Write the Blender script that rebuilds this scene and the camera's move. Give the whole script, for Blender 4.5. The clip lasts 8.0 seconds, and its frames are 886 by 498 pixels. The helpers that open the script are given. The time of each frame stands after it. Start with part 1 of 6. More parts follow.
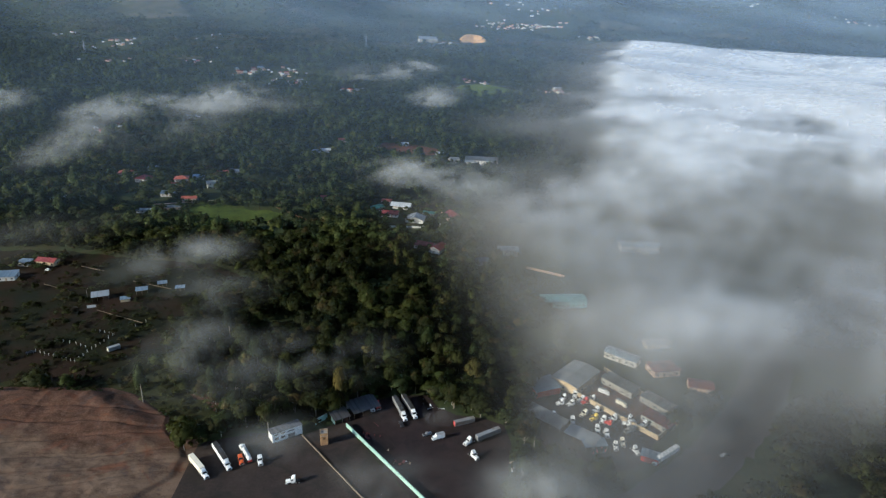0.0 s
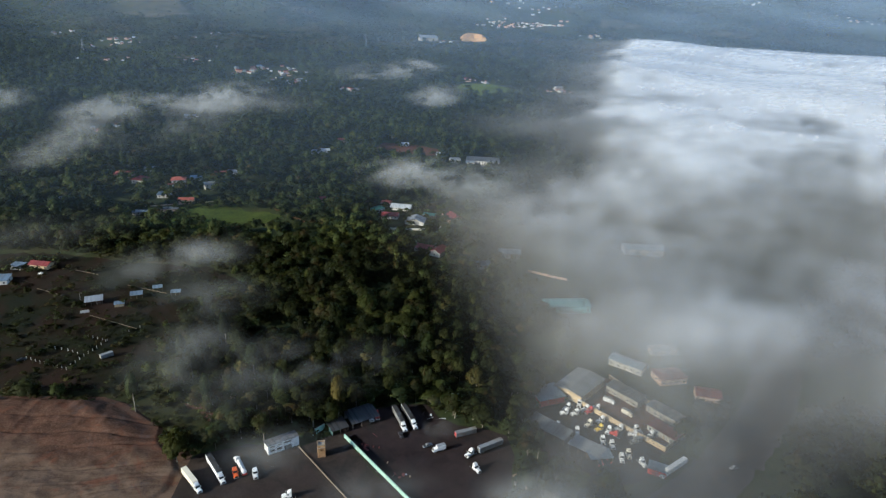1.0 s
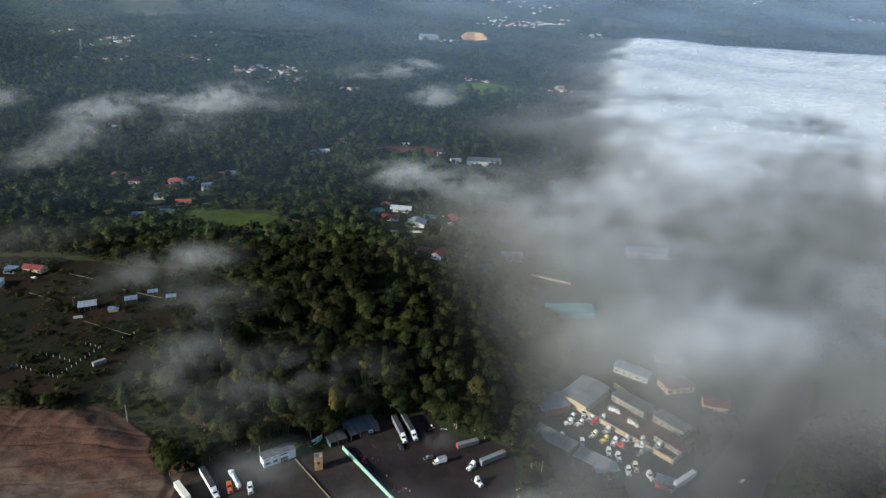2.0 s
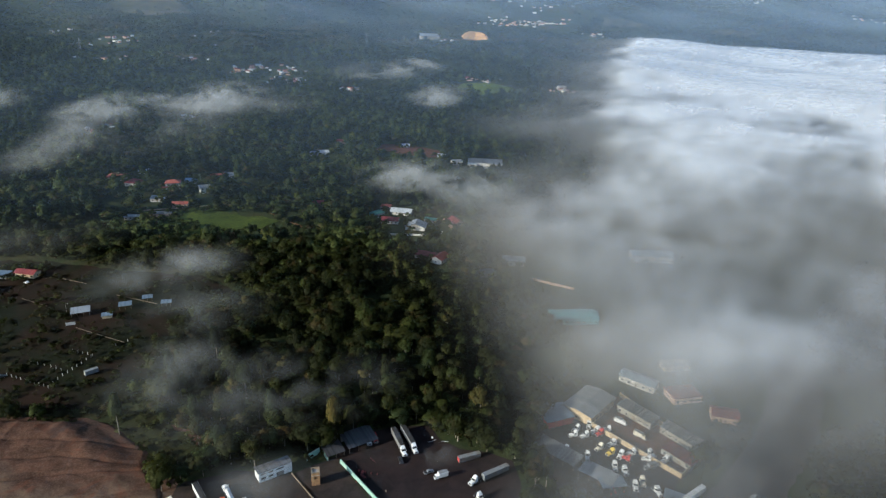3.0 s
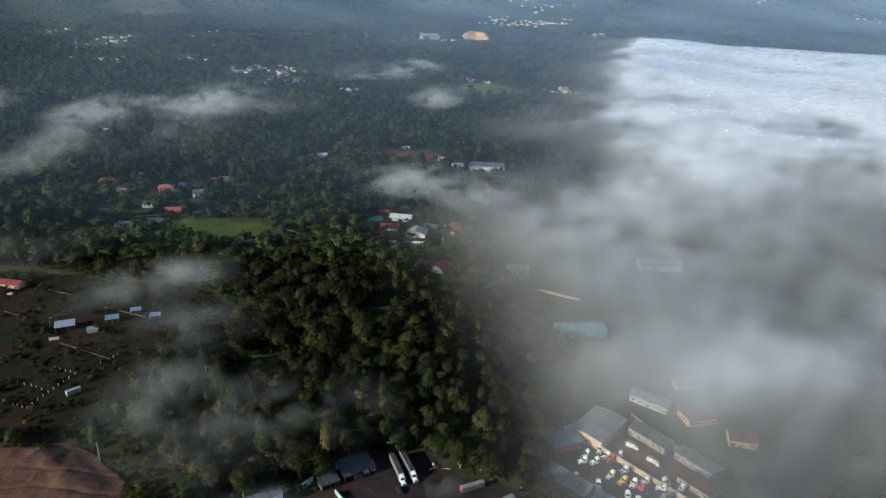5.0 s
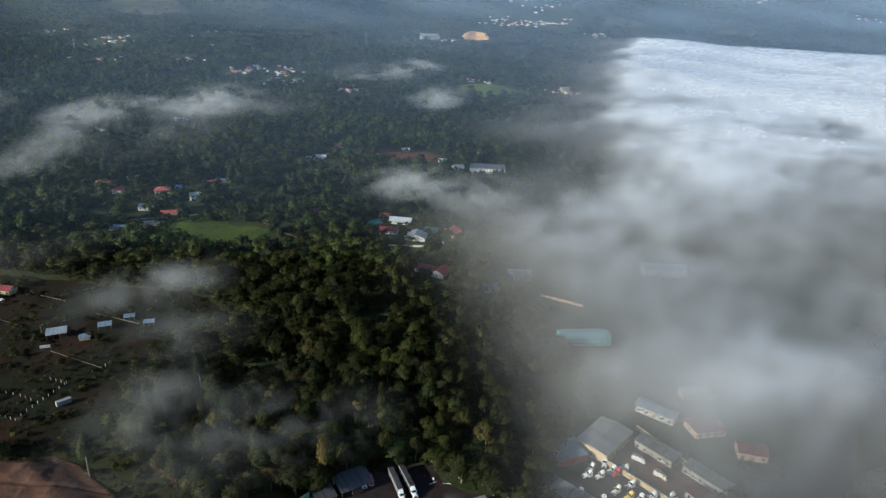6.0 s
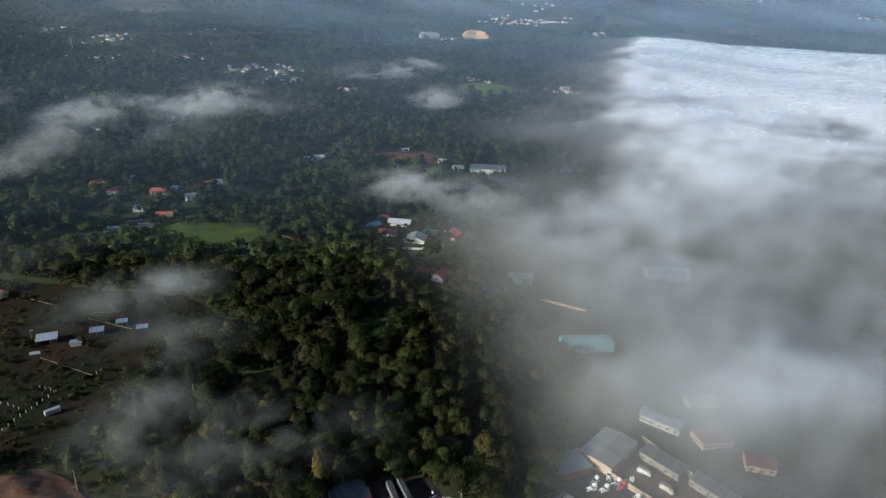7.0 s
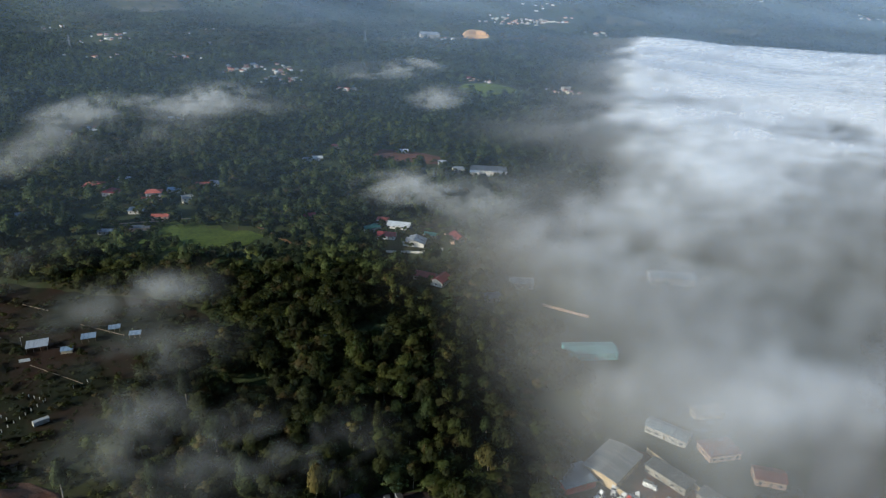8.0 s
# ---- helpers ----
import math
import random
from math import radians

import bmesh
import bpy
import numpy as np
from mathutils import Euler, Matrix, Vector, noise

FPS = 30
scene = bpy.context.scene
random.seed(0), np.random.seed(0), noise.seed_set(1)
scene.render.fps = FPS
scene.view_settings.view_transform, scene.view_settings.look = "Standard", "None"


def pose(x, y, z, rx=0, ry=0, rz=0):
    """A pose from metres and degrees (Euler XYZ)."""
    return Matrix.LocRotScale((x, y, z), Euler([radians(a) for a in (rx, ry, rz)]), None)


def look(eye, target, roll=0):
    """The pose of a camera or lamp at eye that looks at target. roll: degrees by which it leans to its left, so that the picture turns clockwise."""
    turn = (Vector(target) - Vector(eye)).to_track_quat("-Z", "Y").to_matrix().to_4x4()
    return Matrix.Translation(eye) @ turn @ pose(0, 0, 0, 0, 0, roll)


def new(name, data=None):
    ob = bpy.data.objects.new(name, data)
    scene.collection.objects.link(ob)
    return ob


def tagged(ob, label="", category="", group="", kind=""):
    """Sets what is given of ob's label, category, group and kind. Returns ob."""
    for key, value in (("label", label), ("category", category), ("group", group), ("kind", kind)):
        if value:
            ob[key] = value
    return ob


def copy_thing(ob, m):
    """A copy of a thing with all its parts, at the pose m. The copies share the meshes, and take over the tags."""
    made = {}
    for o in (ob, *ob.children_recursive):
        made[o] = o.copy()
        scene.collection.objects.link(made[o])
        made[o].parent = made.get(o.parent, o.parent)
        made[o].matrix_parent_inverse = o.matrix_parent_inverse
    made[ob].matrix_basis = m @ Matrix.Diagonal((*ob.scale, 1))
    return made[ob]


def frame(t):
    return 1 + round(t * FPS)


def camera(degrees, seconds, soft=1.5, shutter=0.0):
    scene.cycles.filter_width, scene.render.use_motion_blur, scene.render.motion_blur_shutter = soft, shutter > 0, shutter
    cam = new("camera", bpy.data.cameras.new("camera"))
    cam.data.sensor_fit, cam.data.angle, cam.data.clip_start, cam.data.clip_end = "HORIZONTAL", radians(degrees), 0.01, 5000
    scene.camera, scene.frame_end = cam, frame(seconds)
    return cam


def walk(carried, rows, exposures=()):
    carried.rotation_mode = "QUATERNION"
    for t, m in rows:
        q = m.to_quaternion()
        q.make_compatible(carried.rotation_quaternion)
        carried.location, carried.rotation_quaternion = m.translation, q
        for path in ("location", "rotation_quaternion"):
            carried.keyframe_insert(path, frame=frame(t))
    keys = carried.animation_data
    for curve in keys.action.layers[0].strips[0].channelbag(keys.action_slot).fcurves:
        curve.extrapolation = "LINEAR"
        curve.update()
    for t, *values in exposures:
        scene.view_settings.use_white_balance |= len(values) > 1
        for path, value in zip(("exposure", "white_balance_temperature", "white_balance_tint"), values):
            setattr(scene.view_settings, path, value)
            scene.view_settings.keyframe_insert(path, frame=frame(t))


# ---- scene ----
cam = camera(70.0, 8.0, soft=1.35)
PATH = [
    (0, (-0.282, -9.575, 214.039), (-0.187, -7.708, 213.33), 2.3),
    (0.5, (-0.235, -4.304, 214.042), (-0.141, -2.437, 213.331), 2.2),
    (1, (-0.189, 0.977, 214.047), (-0.095, 2.843, 213.334), 2.3),
    (1.5, (-0.146, 6.281, 214.056), (-0.053, 8.146, 213.341), 2.3),
    (3, (-0.043, 22.278, 214.119), (0.048, 24.142, 213.401), 2.3),
    (3.5, (-0.007, 27.616, 214.127), (0.084, 29.48, 213.409), 2.2),
    (4, (0.026, 32.935, 214.126), (0.116, 34.799, 213.408), 2.3),
    (4.5, (0.056, 38.216, 214.113), (0.146, 40.08, 213.394), 2.3),
    (6, (0.179, 53.899, 213.988), (0.269, 55.763, 213.269), 2.3),
    (6.5, (0.232, 59.044, 213.959), (0.323, 60.907, 213.238), 2.3),
    (7, (0.299, 64.121, 213.932), (0.391, 65.984, 213.209), 2.4),
    (7.5, (0.376, 69.153, 213.907), (0.469, 71.015, 213.183), 2.4),
    (8, (0.463, 74.164, 213.89), (0.556, 76.026, 213.166), 2.5),
]
walk(cam, [(t, look(eye, target, roll)) for t, eye, target, roll in PATH], [(0.0, 0.76, 5750, 4.0), (8.0, 0.76, 5750, 4.0)])

# ---------------------------------------------------------------- light
SUN_EL, SUN_AZ = 20.0, 245.0          # degrees; azimuth clockwise from +y
scene.cycles.transparent_max_bounces = 128

world = bpy.data.worlds.new("sky")
scene.world = world
world.use_nodes = True
nt = world.node_tree
sky = nt.nodes.new("ShaderNodeTexSky")
sky.sky_type = "NISHITA"
sky.sun_disc = False
sky.sun_elevation, sky.sun_rotation = radians(SUN_EL), radians(SUN_AZ)
sky.altitude = 1000
nt.links.new(sky.outputs["Color"], nt.nodes["Background"].inputs["Color"])
nt.nodes["Background"].inputs["Strength"].default_value = 0.108

to_sun = Vector((math.sin(radians(SUN_AZ)) * math.cos(radians(SUN_EL)), math.cos(radians(SUN_AZ)) * math.cos(radians(SUN_EL)), math.sin(radians(SUN_EL))))
lamp = bpy.data.lights.new("sun", "SUN")
lamp.energy, lamp.angle, lamp.color = 4.15, radians(0.53), (1.0, 0.87, 0.67)
sun = new("sun", lamp)
sun.matrix_world = look(to_sun * 100, (0, 0, 0))


# ---------------------------------------------------------------- materials
def nodes_of(name):
    m = bpy.data.materials.new(name)
    m.use_nodes = True
    t = m.node_tree
    return m, t, t.nodes["Principled BSDF"], t.nodes["Material Output"]


def fbm(t, coord, scale, detail=5.0, rough=0.6, dist=0.0):
    n = t.nodes.new("ShaderNodeTexNoise")
    n.inputs["Scale"].default_value, n.inputs["Detail"].default_value = scale, detail
    n.inputs["Roughness"].default_value, n.inputs["Distortion"].default_value = rough, dist
    t.links.new(coord, n.inputs["Vector"])
    return n.outputs["Fac"]


def span(t, value, a, b, lo=0.0, hi=1.0, soft=False):
    n = t.nodes.new("ShaderNodeMapRange")
    n.interpolation_type = "SMOOTHSTEP" if soft else "LINEAR"
    t.links.new(value, n.inputs[0])
    for i, v in zip((1, 2, 3, 4), (a, b, lo, hi)):
        n.inputs[i].default_value = v
    return n.outputs[0]


def blend(t, fac, a, b, how="MIX"):
    n = t.nodes.new("ShaderNodeMix")
    n.data_type, n.blend_type = "RGBA", how
    for sock, v in ((n.inputs[0], fac), (n.inputs[6], a), (n.inputs[7], b)):
        if isinstance(v, (int, float)):
            sock.default_value = v
        elif isinstance(v, tuple):
            sock.default_value = (*v, 1) if len(v) == 3 else v
        else:
            t.links.new(v, sock)
    return n.outputs[2]


def calc(t, op, a, b=0.0, c=0.0):
    n = t.nodes.new("ShaderNodeMath")
    n.operation = op
    for sock, v in zip(n.inputs, (a, b, c)):
        if isinstance(v, (int, float)):
            sock.default_value = v
        else:
            t.links.new(v, sock)
    return n.outputs[0]


def place(t, kind="Position"):
    if kind == "Position":
        return t.nodes.new("ShaderNodeNewGeometry").outputs["Position"]
    return t.nodes.new("ShaderNodeTexCoord").outputs["Object"]


def relief(t, bsdf, height, strength, distance):
    n = t.nodes.new("ShaderNodeBump")
    n.inputs["Strength"].default_value, n.inputs["Distance"].default_value = strength, distance
    t.links.new(height, n.inputs["Height"])
    t.links.new(n.outputs["Normal"], bsdf.inputs["Normal"])


def surface(name, a, b, dirt=None, scale=0.3, fine=3.0, rough=0.8, metal=0.0, bump=0.3, depth=0.05, where="Position", dirt_scale=0.08, dirt_at=0.55):
    """A weathered surface: two tones in a coarse and a fine grain, with stains of a third."""
    m, t, bsdf, out = nodes_of(name)
    p = place(t, where)
    coarse, grain = fbm(t, p, scale), fbm(t, p, fine, 4)
    mixed = calc(t, "MULTIPLY_ADD", grain, 0.45, calc(t, "MULTIPLY", coarse, 0.55))
    col = blend(t, span(t, mixed, 0.36, 0.64), a, b)
    if dirt:
        col = blend(t, span(t, fbm(t, p, dirt_scale, 6, 0.65, 0.6), dirt_at - 0.07, dirt_at + 0.1, 0, 0.85), col, dirt)
    rand = t.nodes.new("ShaderNodeObjectInfo").outputs["Random"]
    hsv = t.nodes.new("ShaderNodeHueSaturation")
    t.links.new(span(t, rand, 0, 1, 0.88, 1.08), hsv.inputs["Value"])
    t.links.new(col, hsv.inputs["Color"])
    t.links.new(hsv.outputs["Color"], bsdf.inputs["Base Color"])
    t.links.new(span(t, grain, 0.3, 0.7, max(rough - 0.12, 0.05), min(rough + 0.1, 1)), bsdf.inputs["Roughness"])
    bsdf.inputs["Metallic"].default_value = metal
    bsdf.inputs["Specular IOR Level"].default_value = 0.12 if rough >= 0.9 else 0.5
    if bump:
        relief(t, bsdf, mixed, bump, depth)
    return m


def corrugated(name, a, b, rust, pitch=0.9):
    """Ribbed metal roofing, streaked down the slope."""
    m, t, bsdf, out = nodes_of(name)
    p = place(t, "Object")
    split = t.nodes.new("ShaderNodeSeparateXYZ")
    t.links.new(p, split.inputs[0])
    sheet = calc(t, "FLOOR", calc(t, "DIVIDE", split.outputs[0], pitch))
    wn = t.nodes.new("ShaderNodeTexWhiteNoise")
    wn.noise_dimensions = "1D"
    t.links.new(sheet, wn.inputs["W"])
    col = blend(t, wn.outputs["Value"], a, b)
    stretch = t.nodes.new("ShaderNodeMapping")
    stretch.inputs["Scale"].default_value = (2.2, 0.35, 0.35)
    t.links.new(p, stretch.inputs["Vector"])
    col = blend(t, span(t, fbm(t, stretch.outputs[0], 0.9, 6, 0.65), 0.52, 0.72, 0, 0.9), col, rust)
    t.links.new(col, bsdf.inputs["Base Color"])
    bsdf.inputs["Roughness"].default_value, bsdf.inputs["Metallic"].default_value = 0.5, 0.25
    rib = calc(t, "SINE", calc(t, "MULTIPLY", split.outputs[0], 2 * math.pi / 0.3))
    relief(t, bsdf, rib, 0.4, 0.04)
    return m


def tiled(name, a, b, stain):
    """Barrel roof tiles: courses across the slope, weathered in patches."""
    m, t, bsdf, out = nodes_of(name)
    p = place(t, "Object")
    split = t.nodes.new("ShaderNodeSeparateXYZ")
    t.links.new(p, split.inputs[0])
    course = calc(t, "SINE", calc(t, "MULTIPLY", split.outputs[2], 2 * math.pi / 0.18))
    col = blend(t, span(t, fbm(t, p, 1.6, 5), 0.35, 0.65), a, b)
    col = blend(t, span(t, fbm(t, p, 0.35, 5, 0.7), 0.5, 0.72, 0, 0.7), col, stain)
    t.links.new(col, bsdf.inputs["Base Color"])
    bsdf.inputs["Roughness"].default_value = 0.75
    relief(t, bsdf, course, 0.5, 0.05)
    return m


def leafage(name, dark, mid, sunny, dry, dry_at=0.58, big=1.0, speck=0.22):
    """Foliage: tone by tree, by clump and by leaf, a little light let through."""
    m, t, bsdf, out = nodes_of(name)
    p = place(t)
    geo = t.nodes.new("ShaderNodeNewGeometry")
    stand, tree = fbm(t, p, 0.012 * big, 3), fbm(t, p, 0.11 * big, 2)
    fac = calc(t, "MULTIPLY_ADD", tree, 0.8, calc(t, "MULTIPLY_ADD", stand, 1.1, -0.25))
    fac = calc(t, "MULTIPLY_ADD", geo.outputs["Random Per Island"], speck, calc(t, "SUBTRACT", fac, speck / 2 - 0.11))
    fac = calc(t, "MULTIPLY_ADD", t.nodes.new("ShaderNodeObjectInfo").outputs["Random"], 0.18, fac)
    col = blend(t, span(t, fac, 0.74, 0.98), dark, mid)
    col = blend(t, span(t, fac, 0.96, 1.2), col, sunny)
    col = blend(t, span(t, fbm(t, p, 0.075 * big, 2 if big == 1 else 5), dry_at, dry_at + 0.08, 0, 0.8), col, dry)
    t.links.new(col, bsdf.inputs["Base Color"])
    bsdf.inputs["Roughness"].default_value = 0.7
    bsdf.inputs["Specular IOR Level"].default_value = 0.2
    thin = t.nodes.new("ShaderNodeBsdfTranslucent")
    t.links.new(col, thin.inputs["Color"])
    both = t.nodes.new("ShaderNodeMixShader")
    both.inputs[0].default_value = 0.48
    t.links.new(bsdf.outputs[0], both.inputs[1])
    t.links.new(thin.outputs[0], both.inputs[2])
    t.links.new(both.outputs[0], out.inputs["Surface"])
    return m


def vapour(name, tint, wide, fine, drift, sheets, low, high, pale):
    """Fog: each sheet covers by its share of the fog's depth, torn by drifting noise of three sizes; thin fog is
    coloured much darker grey, painting in its shade.
    """
    m, t, bsdf, out = nodes_of(name)
    t.nodes.remove(bsdf)
    depth = t.nodes.new("ShaderNodeAttribute")
    depth.attribute_name = "thickness"
    warp = t.nodes.new("ShaderNodeMapping")
    warp.inputs["Scale"].default_value = drift
    warp.inputs["Rotation"].default_value = (0, 0, 0.22)
    t.links.new(place(t), warp.inputs["Vector"])
    big, small = fbm(t, warp.outputs[0], wide, 5, 0.55, 0.5), fbm(t, warp.outputs[0], fine, 6, 0.6, 0.8)
    torn = calc(t, "MULTIPLY_ADD", small, 0.45, calc(t, "MULTIPLY", big, 0.55))
    tau = calc(t, "MULTIPLY", depth.outputs["Fac"], calc(t, "MAXIMUM", span(t, torn, 0.36, 0.64, low, high), 0.0))
    cover = calc(t, "SUBTRACT", 1.0, calc(t, "EXPONENT", calc(t, "MULTIPLY", tau, -1.0 / sheets)))
    front, back, mixed, clear, final = (t.nodes.new("ShaderNode" + k) for k in ("BsdfDiffuse", "BsdfTranslucent", "MixShader", "BsdfTransparent", "MixShader"))
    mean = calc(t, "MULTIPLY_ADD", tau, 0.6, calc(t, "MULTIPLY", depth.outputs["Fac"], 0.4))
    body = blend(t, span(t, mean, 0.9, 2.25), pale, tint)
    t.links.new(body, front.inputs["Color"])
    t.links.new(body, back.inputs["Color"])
    mixed.inputs[0].default_value = 0.08
    t.links.new(front.outputs[0], mixed.inputs[1])
    t.links.new(back.outputs[0], mixed.inputs[2])
    t.links.new(cover, final.inputs[0])
    t.links.new(clear.outputs[0], final.inputs[1])
    t.links.new(mixed.outputs[0], final.inputs[2])
    t.links.new(final.outputs[0], out.inputs["Surface"])
    return m


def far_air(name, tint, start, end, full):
    """Morning haze painted on sheets: blue-tinted cover, denser up the valley and, farther off, to the right."""
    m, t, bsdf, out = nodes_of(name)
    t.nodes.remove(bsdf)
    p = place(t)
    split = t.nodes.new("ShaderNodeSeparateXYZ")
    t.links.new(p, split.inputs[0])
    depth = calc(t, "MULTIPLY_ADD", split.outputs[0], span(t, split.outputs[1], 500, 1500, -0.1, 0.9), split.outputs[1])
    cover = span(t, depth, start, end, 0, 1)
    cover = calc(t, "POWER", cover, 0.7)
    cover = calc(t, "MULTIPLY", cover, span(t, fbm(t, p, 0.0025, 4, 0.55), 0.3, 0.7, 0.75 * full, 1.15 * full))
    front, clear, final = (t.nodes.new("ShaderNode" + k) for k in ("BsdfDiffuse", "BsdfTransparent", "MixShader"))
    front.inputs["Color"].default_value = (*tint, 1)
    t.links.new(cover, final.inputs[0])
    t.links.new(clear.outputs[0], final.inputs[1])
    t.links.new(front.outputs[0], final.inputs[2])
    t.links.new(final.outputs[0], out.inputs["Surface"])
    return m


M_FLOOR = surface("undergrowth", (0.018, 0.028, 0.010), (0.045, 0.055, 0.02), (0.06, 0.042, 0.025), 0.05, 0.6, 0.95, bump=0.8, depth=0.8, dirt_scale=0.012, dirt_at=0.6)
M_GRASS = surface("meadow_grass", (0.022, 0.036, 0.006), (0.075, 0.098, 0.018), (0.035, 0.032, 0.012), 0.035, 0.35, 0.95, bump=0.7, depth=0.4, dirt_scale=0.03, dirt_at=0.6)
M_TURF = surface("hill_turf", (0.066, 0.094, 0.015), (0.11, 0.135, 0.025), (0.04, 0.055, 0.018), 0.05, 0.5, 0.95, bump=0.5, depth=0.4, dirt_scale=0.02, dirt_at=0.62)
# pasture tones are set near black to stand in for shade over it
M_ROUGH = surface("shaded_rough_pasture", (0.004, 0.0062, 0.002), (0.013, 0.0145, 0.004), (0.021, 0.0095, 0.005), 0.05, 0.5, 0.95, bump=0.8, depth=0.5, dirt_scale=0.02, dirt_at=0.5)
M_SOIL = surface("red_soil", (0.085, 0.04, 0.026), (0.14, 0.066, 0.042), (0.06, 0.034, 0.024), 0.1, 1.2, 0.95, bump=0.8, depth=0.35, dirt_scale=0.04)
def scraped_earth(name):
    """Graded earth: washed streaks along the bank, pale dust below, dark red soil above, wheel tracks."""
    m, t, bsdf, out = nodes_of(name)
    p = place(t)
    warp = t.nodes.new("ShaderNodeMapping")
    warp.inputs["Scale"].default_value = (0.55, 1.0, 0.8)
    warp.inputs["Rotation"].default_value = (0, 0, 0.12)
    t.links.new(p, warp.inputs["Vector"])
    streak, blot, grain = fbm(t, warp.outputs[0], 0.10, 6, 0.55, 1.2), fbm(t, p, 0.035, 5, 0.6, 0.5), fbm(t, p, 1.1, 4)
    split = t.nodes.new("ShaderNodeSeparateXYZ")
    t.links.new(p, split.inputs[0])
    edge = calc(t, "MULTIPLY_ADD", calc(t, "SUBTRACT", blot, 0.5), 60.0, calc(t, "MULTIPLY_ADD", split.outputs[0], 0.1, split.outputs[1]))
    red = blend(t, span(t, streak, 0.36, 0.64), (0.044, 0.022, 0.015), (0.092, 0.046, 0.030))
    dust = blend(t, span(t, streak, 0.36, 0.64), (0.070, 0.045, 0.032), (0.135, 0.092, 0.065))
    col = blend(t, span(t, edge, 238, 252), dust, red)
    col = blend(t, span(t, grain, 0.45, 0.7, 0, 0.4), col, (0.16, 0.11, 0.078))
    col = blend(t, span(t, fbm(t, p, 0.06, 6, 0.65, 1.0), 0.54, 0.66, 0, 0.75), col, (0.115, 0.046, 0.026))
    col = blend(t, span(t, fbm(t, p, 0.045, 6, 0.65, 1.4), 0.56, 0.66, 0, 0.7), col, (0.058, 0.044, 0.042))
    col = blend(t, span(t, fbm(t, warp.outputs[0], 0.5, 3, 0.5, 1.5), 0.62, 0.68, 0, 0.55), col, (0.05, 0.03, 0.022))
    t.links.new(col, bsdf.inputs["Base Color"])
    bsdf.inputs["Roughness"].default_value, bsdf.inputs["Specular IOR Level"].default_value = 0.95, 0.1
    relief(t, bsdf, calc(t, "MULTIPLY_ADD", grain, 0.3, streak), 0.7, 0.8)
    return m


# earth, lot and yard colours are darkened to carry the dimmer foreground light
M_EARTH = scraped_earth("graded_earth")
M_LOT = surface("packed_gravel", (0.025, 0.019, 0.017), (0.056, 0.043, 0.037), (0.022, 0.019, 0.018), 0.045, 0.9, 0.92, bump=0.4, depth=0.1, dirt_scale=0.06)
M_YARD = surface("dimmed_yard_soil", (0.021, 0.0145, 0.0142), (0.034, 0.0235, 0.0222), (0.0123, 0.0107, 0.0113), 0.12, 1.6, 0.9, bump=0.4, depth=0.1, dirt_scale=0.07, dirt_at=0.56)
M_ASPHALT = surface("asphalt", (0.040, 0.036, 0.035), (0.062, 0.055, 0.050), (0.085, 0.068, 0.055), 0.2, 3.0, 0.85, bump=0.2, dirt_scale=0.05, dirt_at=0.62)
M_DRY = surface("dry_hill_grass", (0.065, 0.06, 0.03), (0.11, 0.092, 0.048), (0.03, 0.04, 0.016), 0.012, 0.12, 0.95, bump=0.6, depth=2.0, dirt_scale=0.008, dirt_at=0.53)
M_BANK = surface("bank_grass", (0.012, 0.015, 0.004), (0.034, 0.036, 0.009), (0.022, 0.018, 0.008), 0.08, 0.7, 0.95, bump=0.8, depth=0.5, dirt_scale=0.03, dirt_at=0.52)
M_TRACK = surface("orange_track_soil", (0.16, 0.085, 0.04), (0.24, 0.14, 0.07), (0.08, 0.06, 0.03), 0.1, 0.8, 0.95, bump=0.5, depth=0.3, dirt_scale=0.05, dirt_at=0.58)
M_CLAY = surface("quarry_clay", (0.48, 0.27, 0.12), (0.62, 0.40, 0.20), (0.40, 0.20, 0.09), 0.03, 0.3, 0.95, bump=0.8, depth=2.0, dirt_scale=0.02)
# broadleaf foliage in two copies: near one darkened, slope one brightened as if lit
M_LEAF = leafage("broadleaf_foliage", (0.014, 0.0185, 0.004), (0.030, 0.037, 0.0065), (0.056, 0.062, 0.011), (0.057, 0.041, 0.013))
M_LEAF_BRIGHT = leafage("brightened_slope_foliage", (0.019, 0.027, 0.006), (0.049, 0.061, 0.012), (0.104, 0.114, 0.024), (0.10, 0.074, 0.03), 0.6, speck=0.16)
M_PINE = leafage("pine_foliage", (0.011, 0.019, 0.006), (0.034, 0.050, 0.013), (0.085, 0.105, 0.03), (0.085, 0.075, 0.03), 0.66, speck=0.16)
M_HILL = leafage("hill_forest_foliage", (0.012, 0.022, 0.009), (0.034, 0.05, 0.017), (0.085, 0.095, 0.032), (0.085, 0.070, 0.036), 0.55, 0.07, 0.16)
M_LIME = leafage("light_foliage", (0.026, 0.037, 0.008), (0.046, 0.060, 0.012), (0.075, 0.086, 0.018), (0.10, 0.072, 0.026))
M_GOLD = leafage("yellowed_foliage", (0.07, 0.065, 0.018), (0.12, 0.10, 0.026), (0.16, 0.125, 0.035), (0.13, 0.08, 0.026))
M_PALM = leafage("banana_foliage", (0.045, 0.085, 0.02), (0.09, 0.14, 0.03), (0.14, 0.18, 0.05), (0.12, 0.10, 0.04), 0.72)
M_BARK = surface("pale_bark", (0.16, 0.14, 0.11), (0.30, 0.27, 0.22), None, 0.4, 3, 0.9, where="Object")
# the last, grey tone paints shade into the thin and near vapour
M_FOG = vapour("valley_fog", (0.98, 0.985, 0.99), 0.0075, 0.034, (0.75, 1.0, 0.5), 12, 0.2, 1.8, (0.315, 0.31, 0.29))
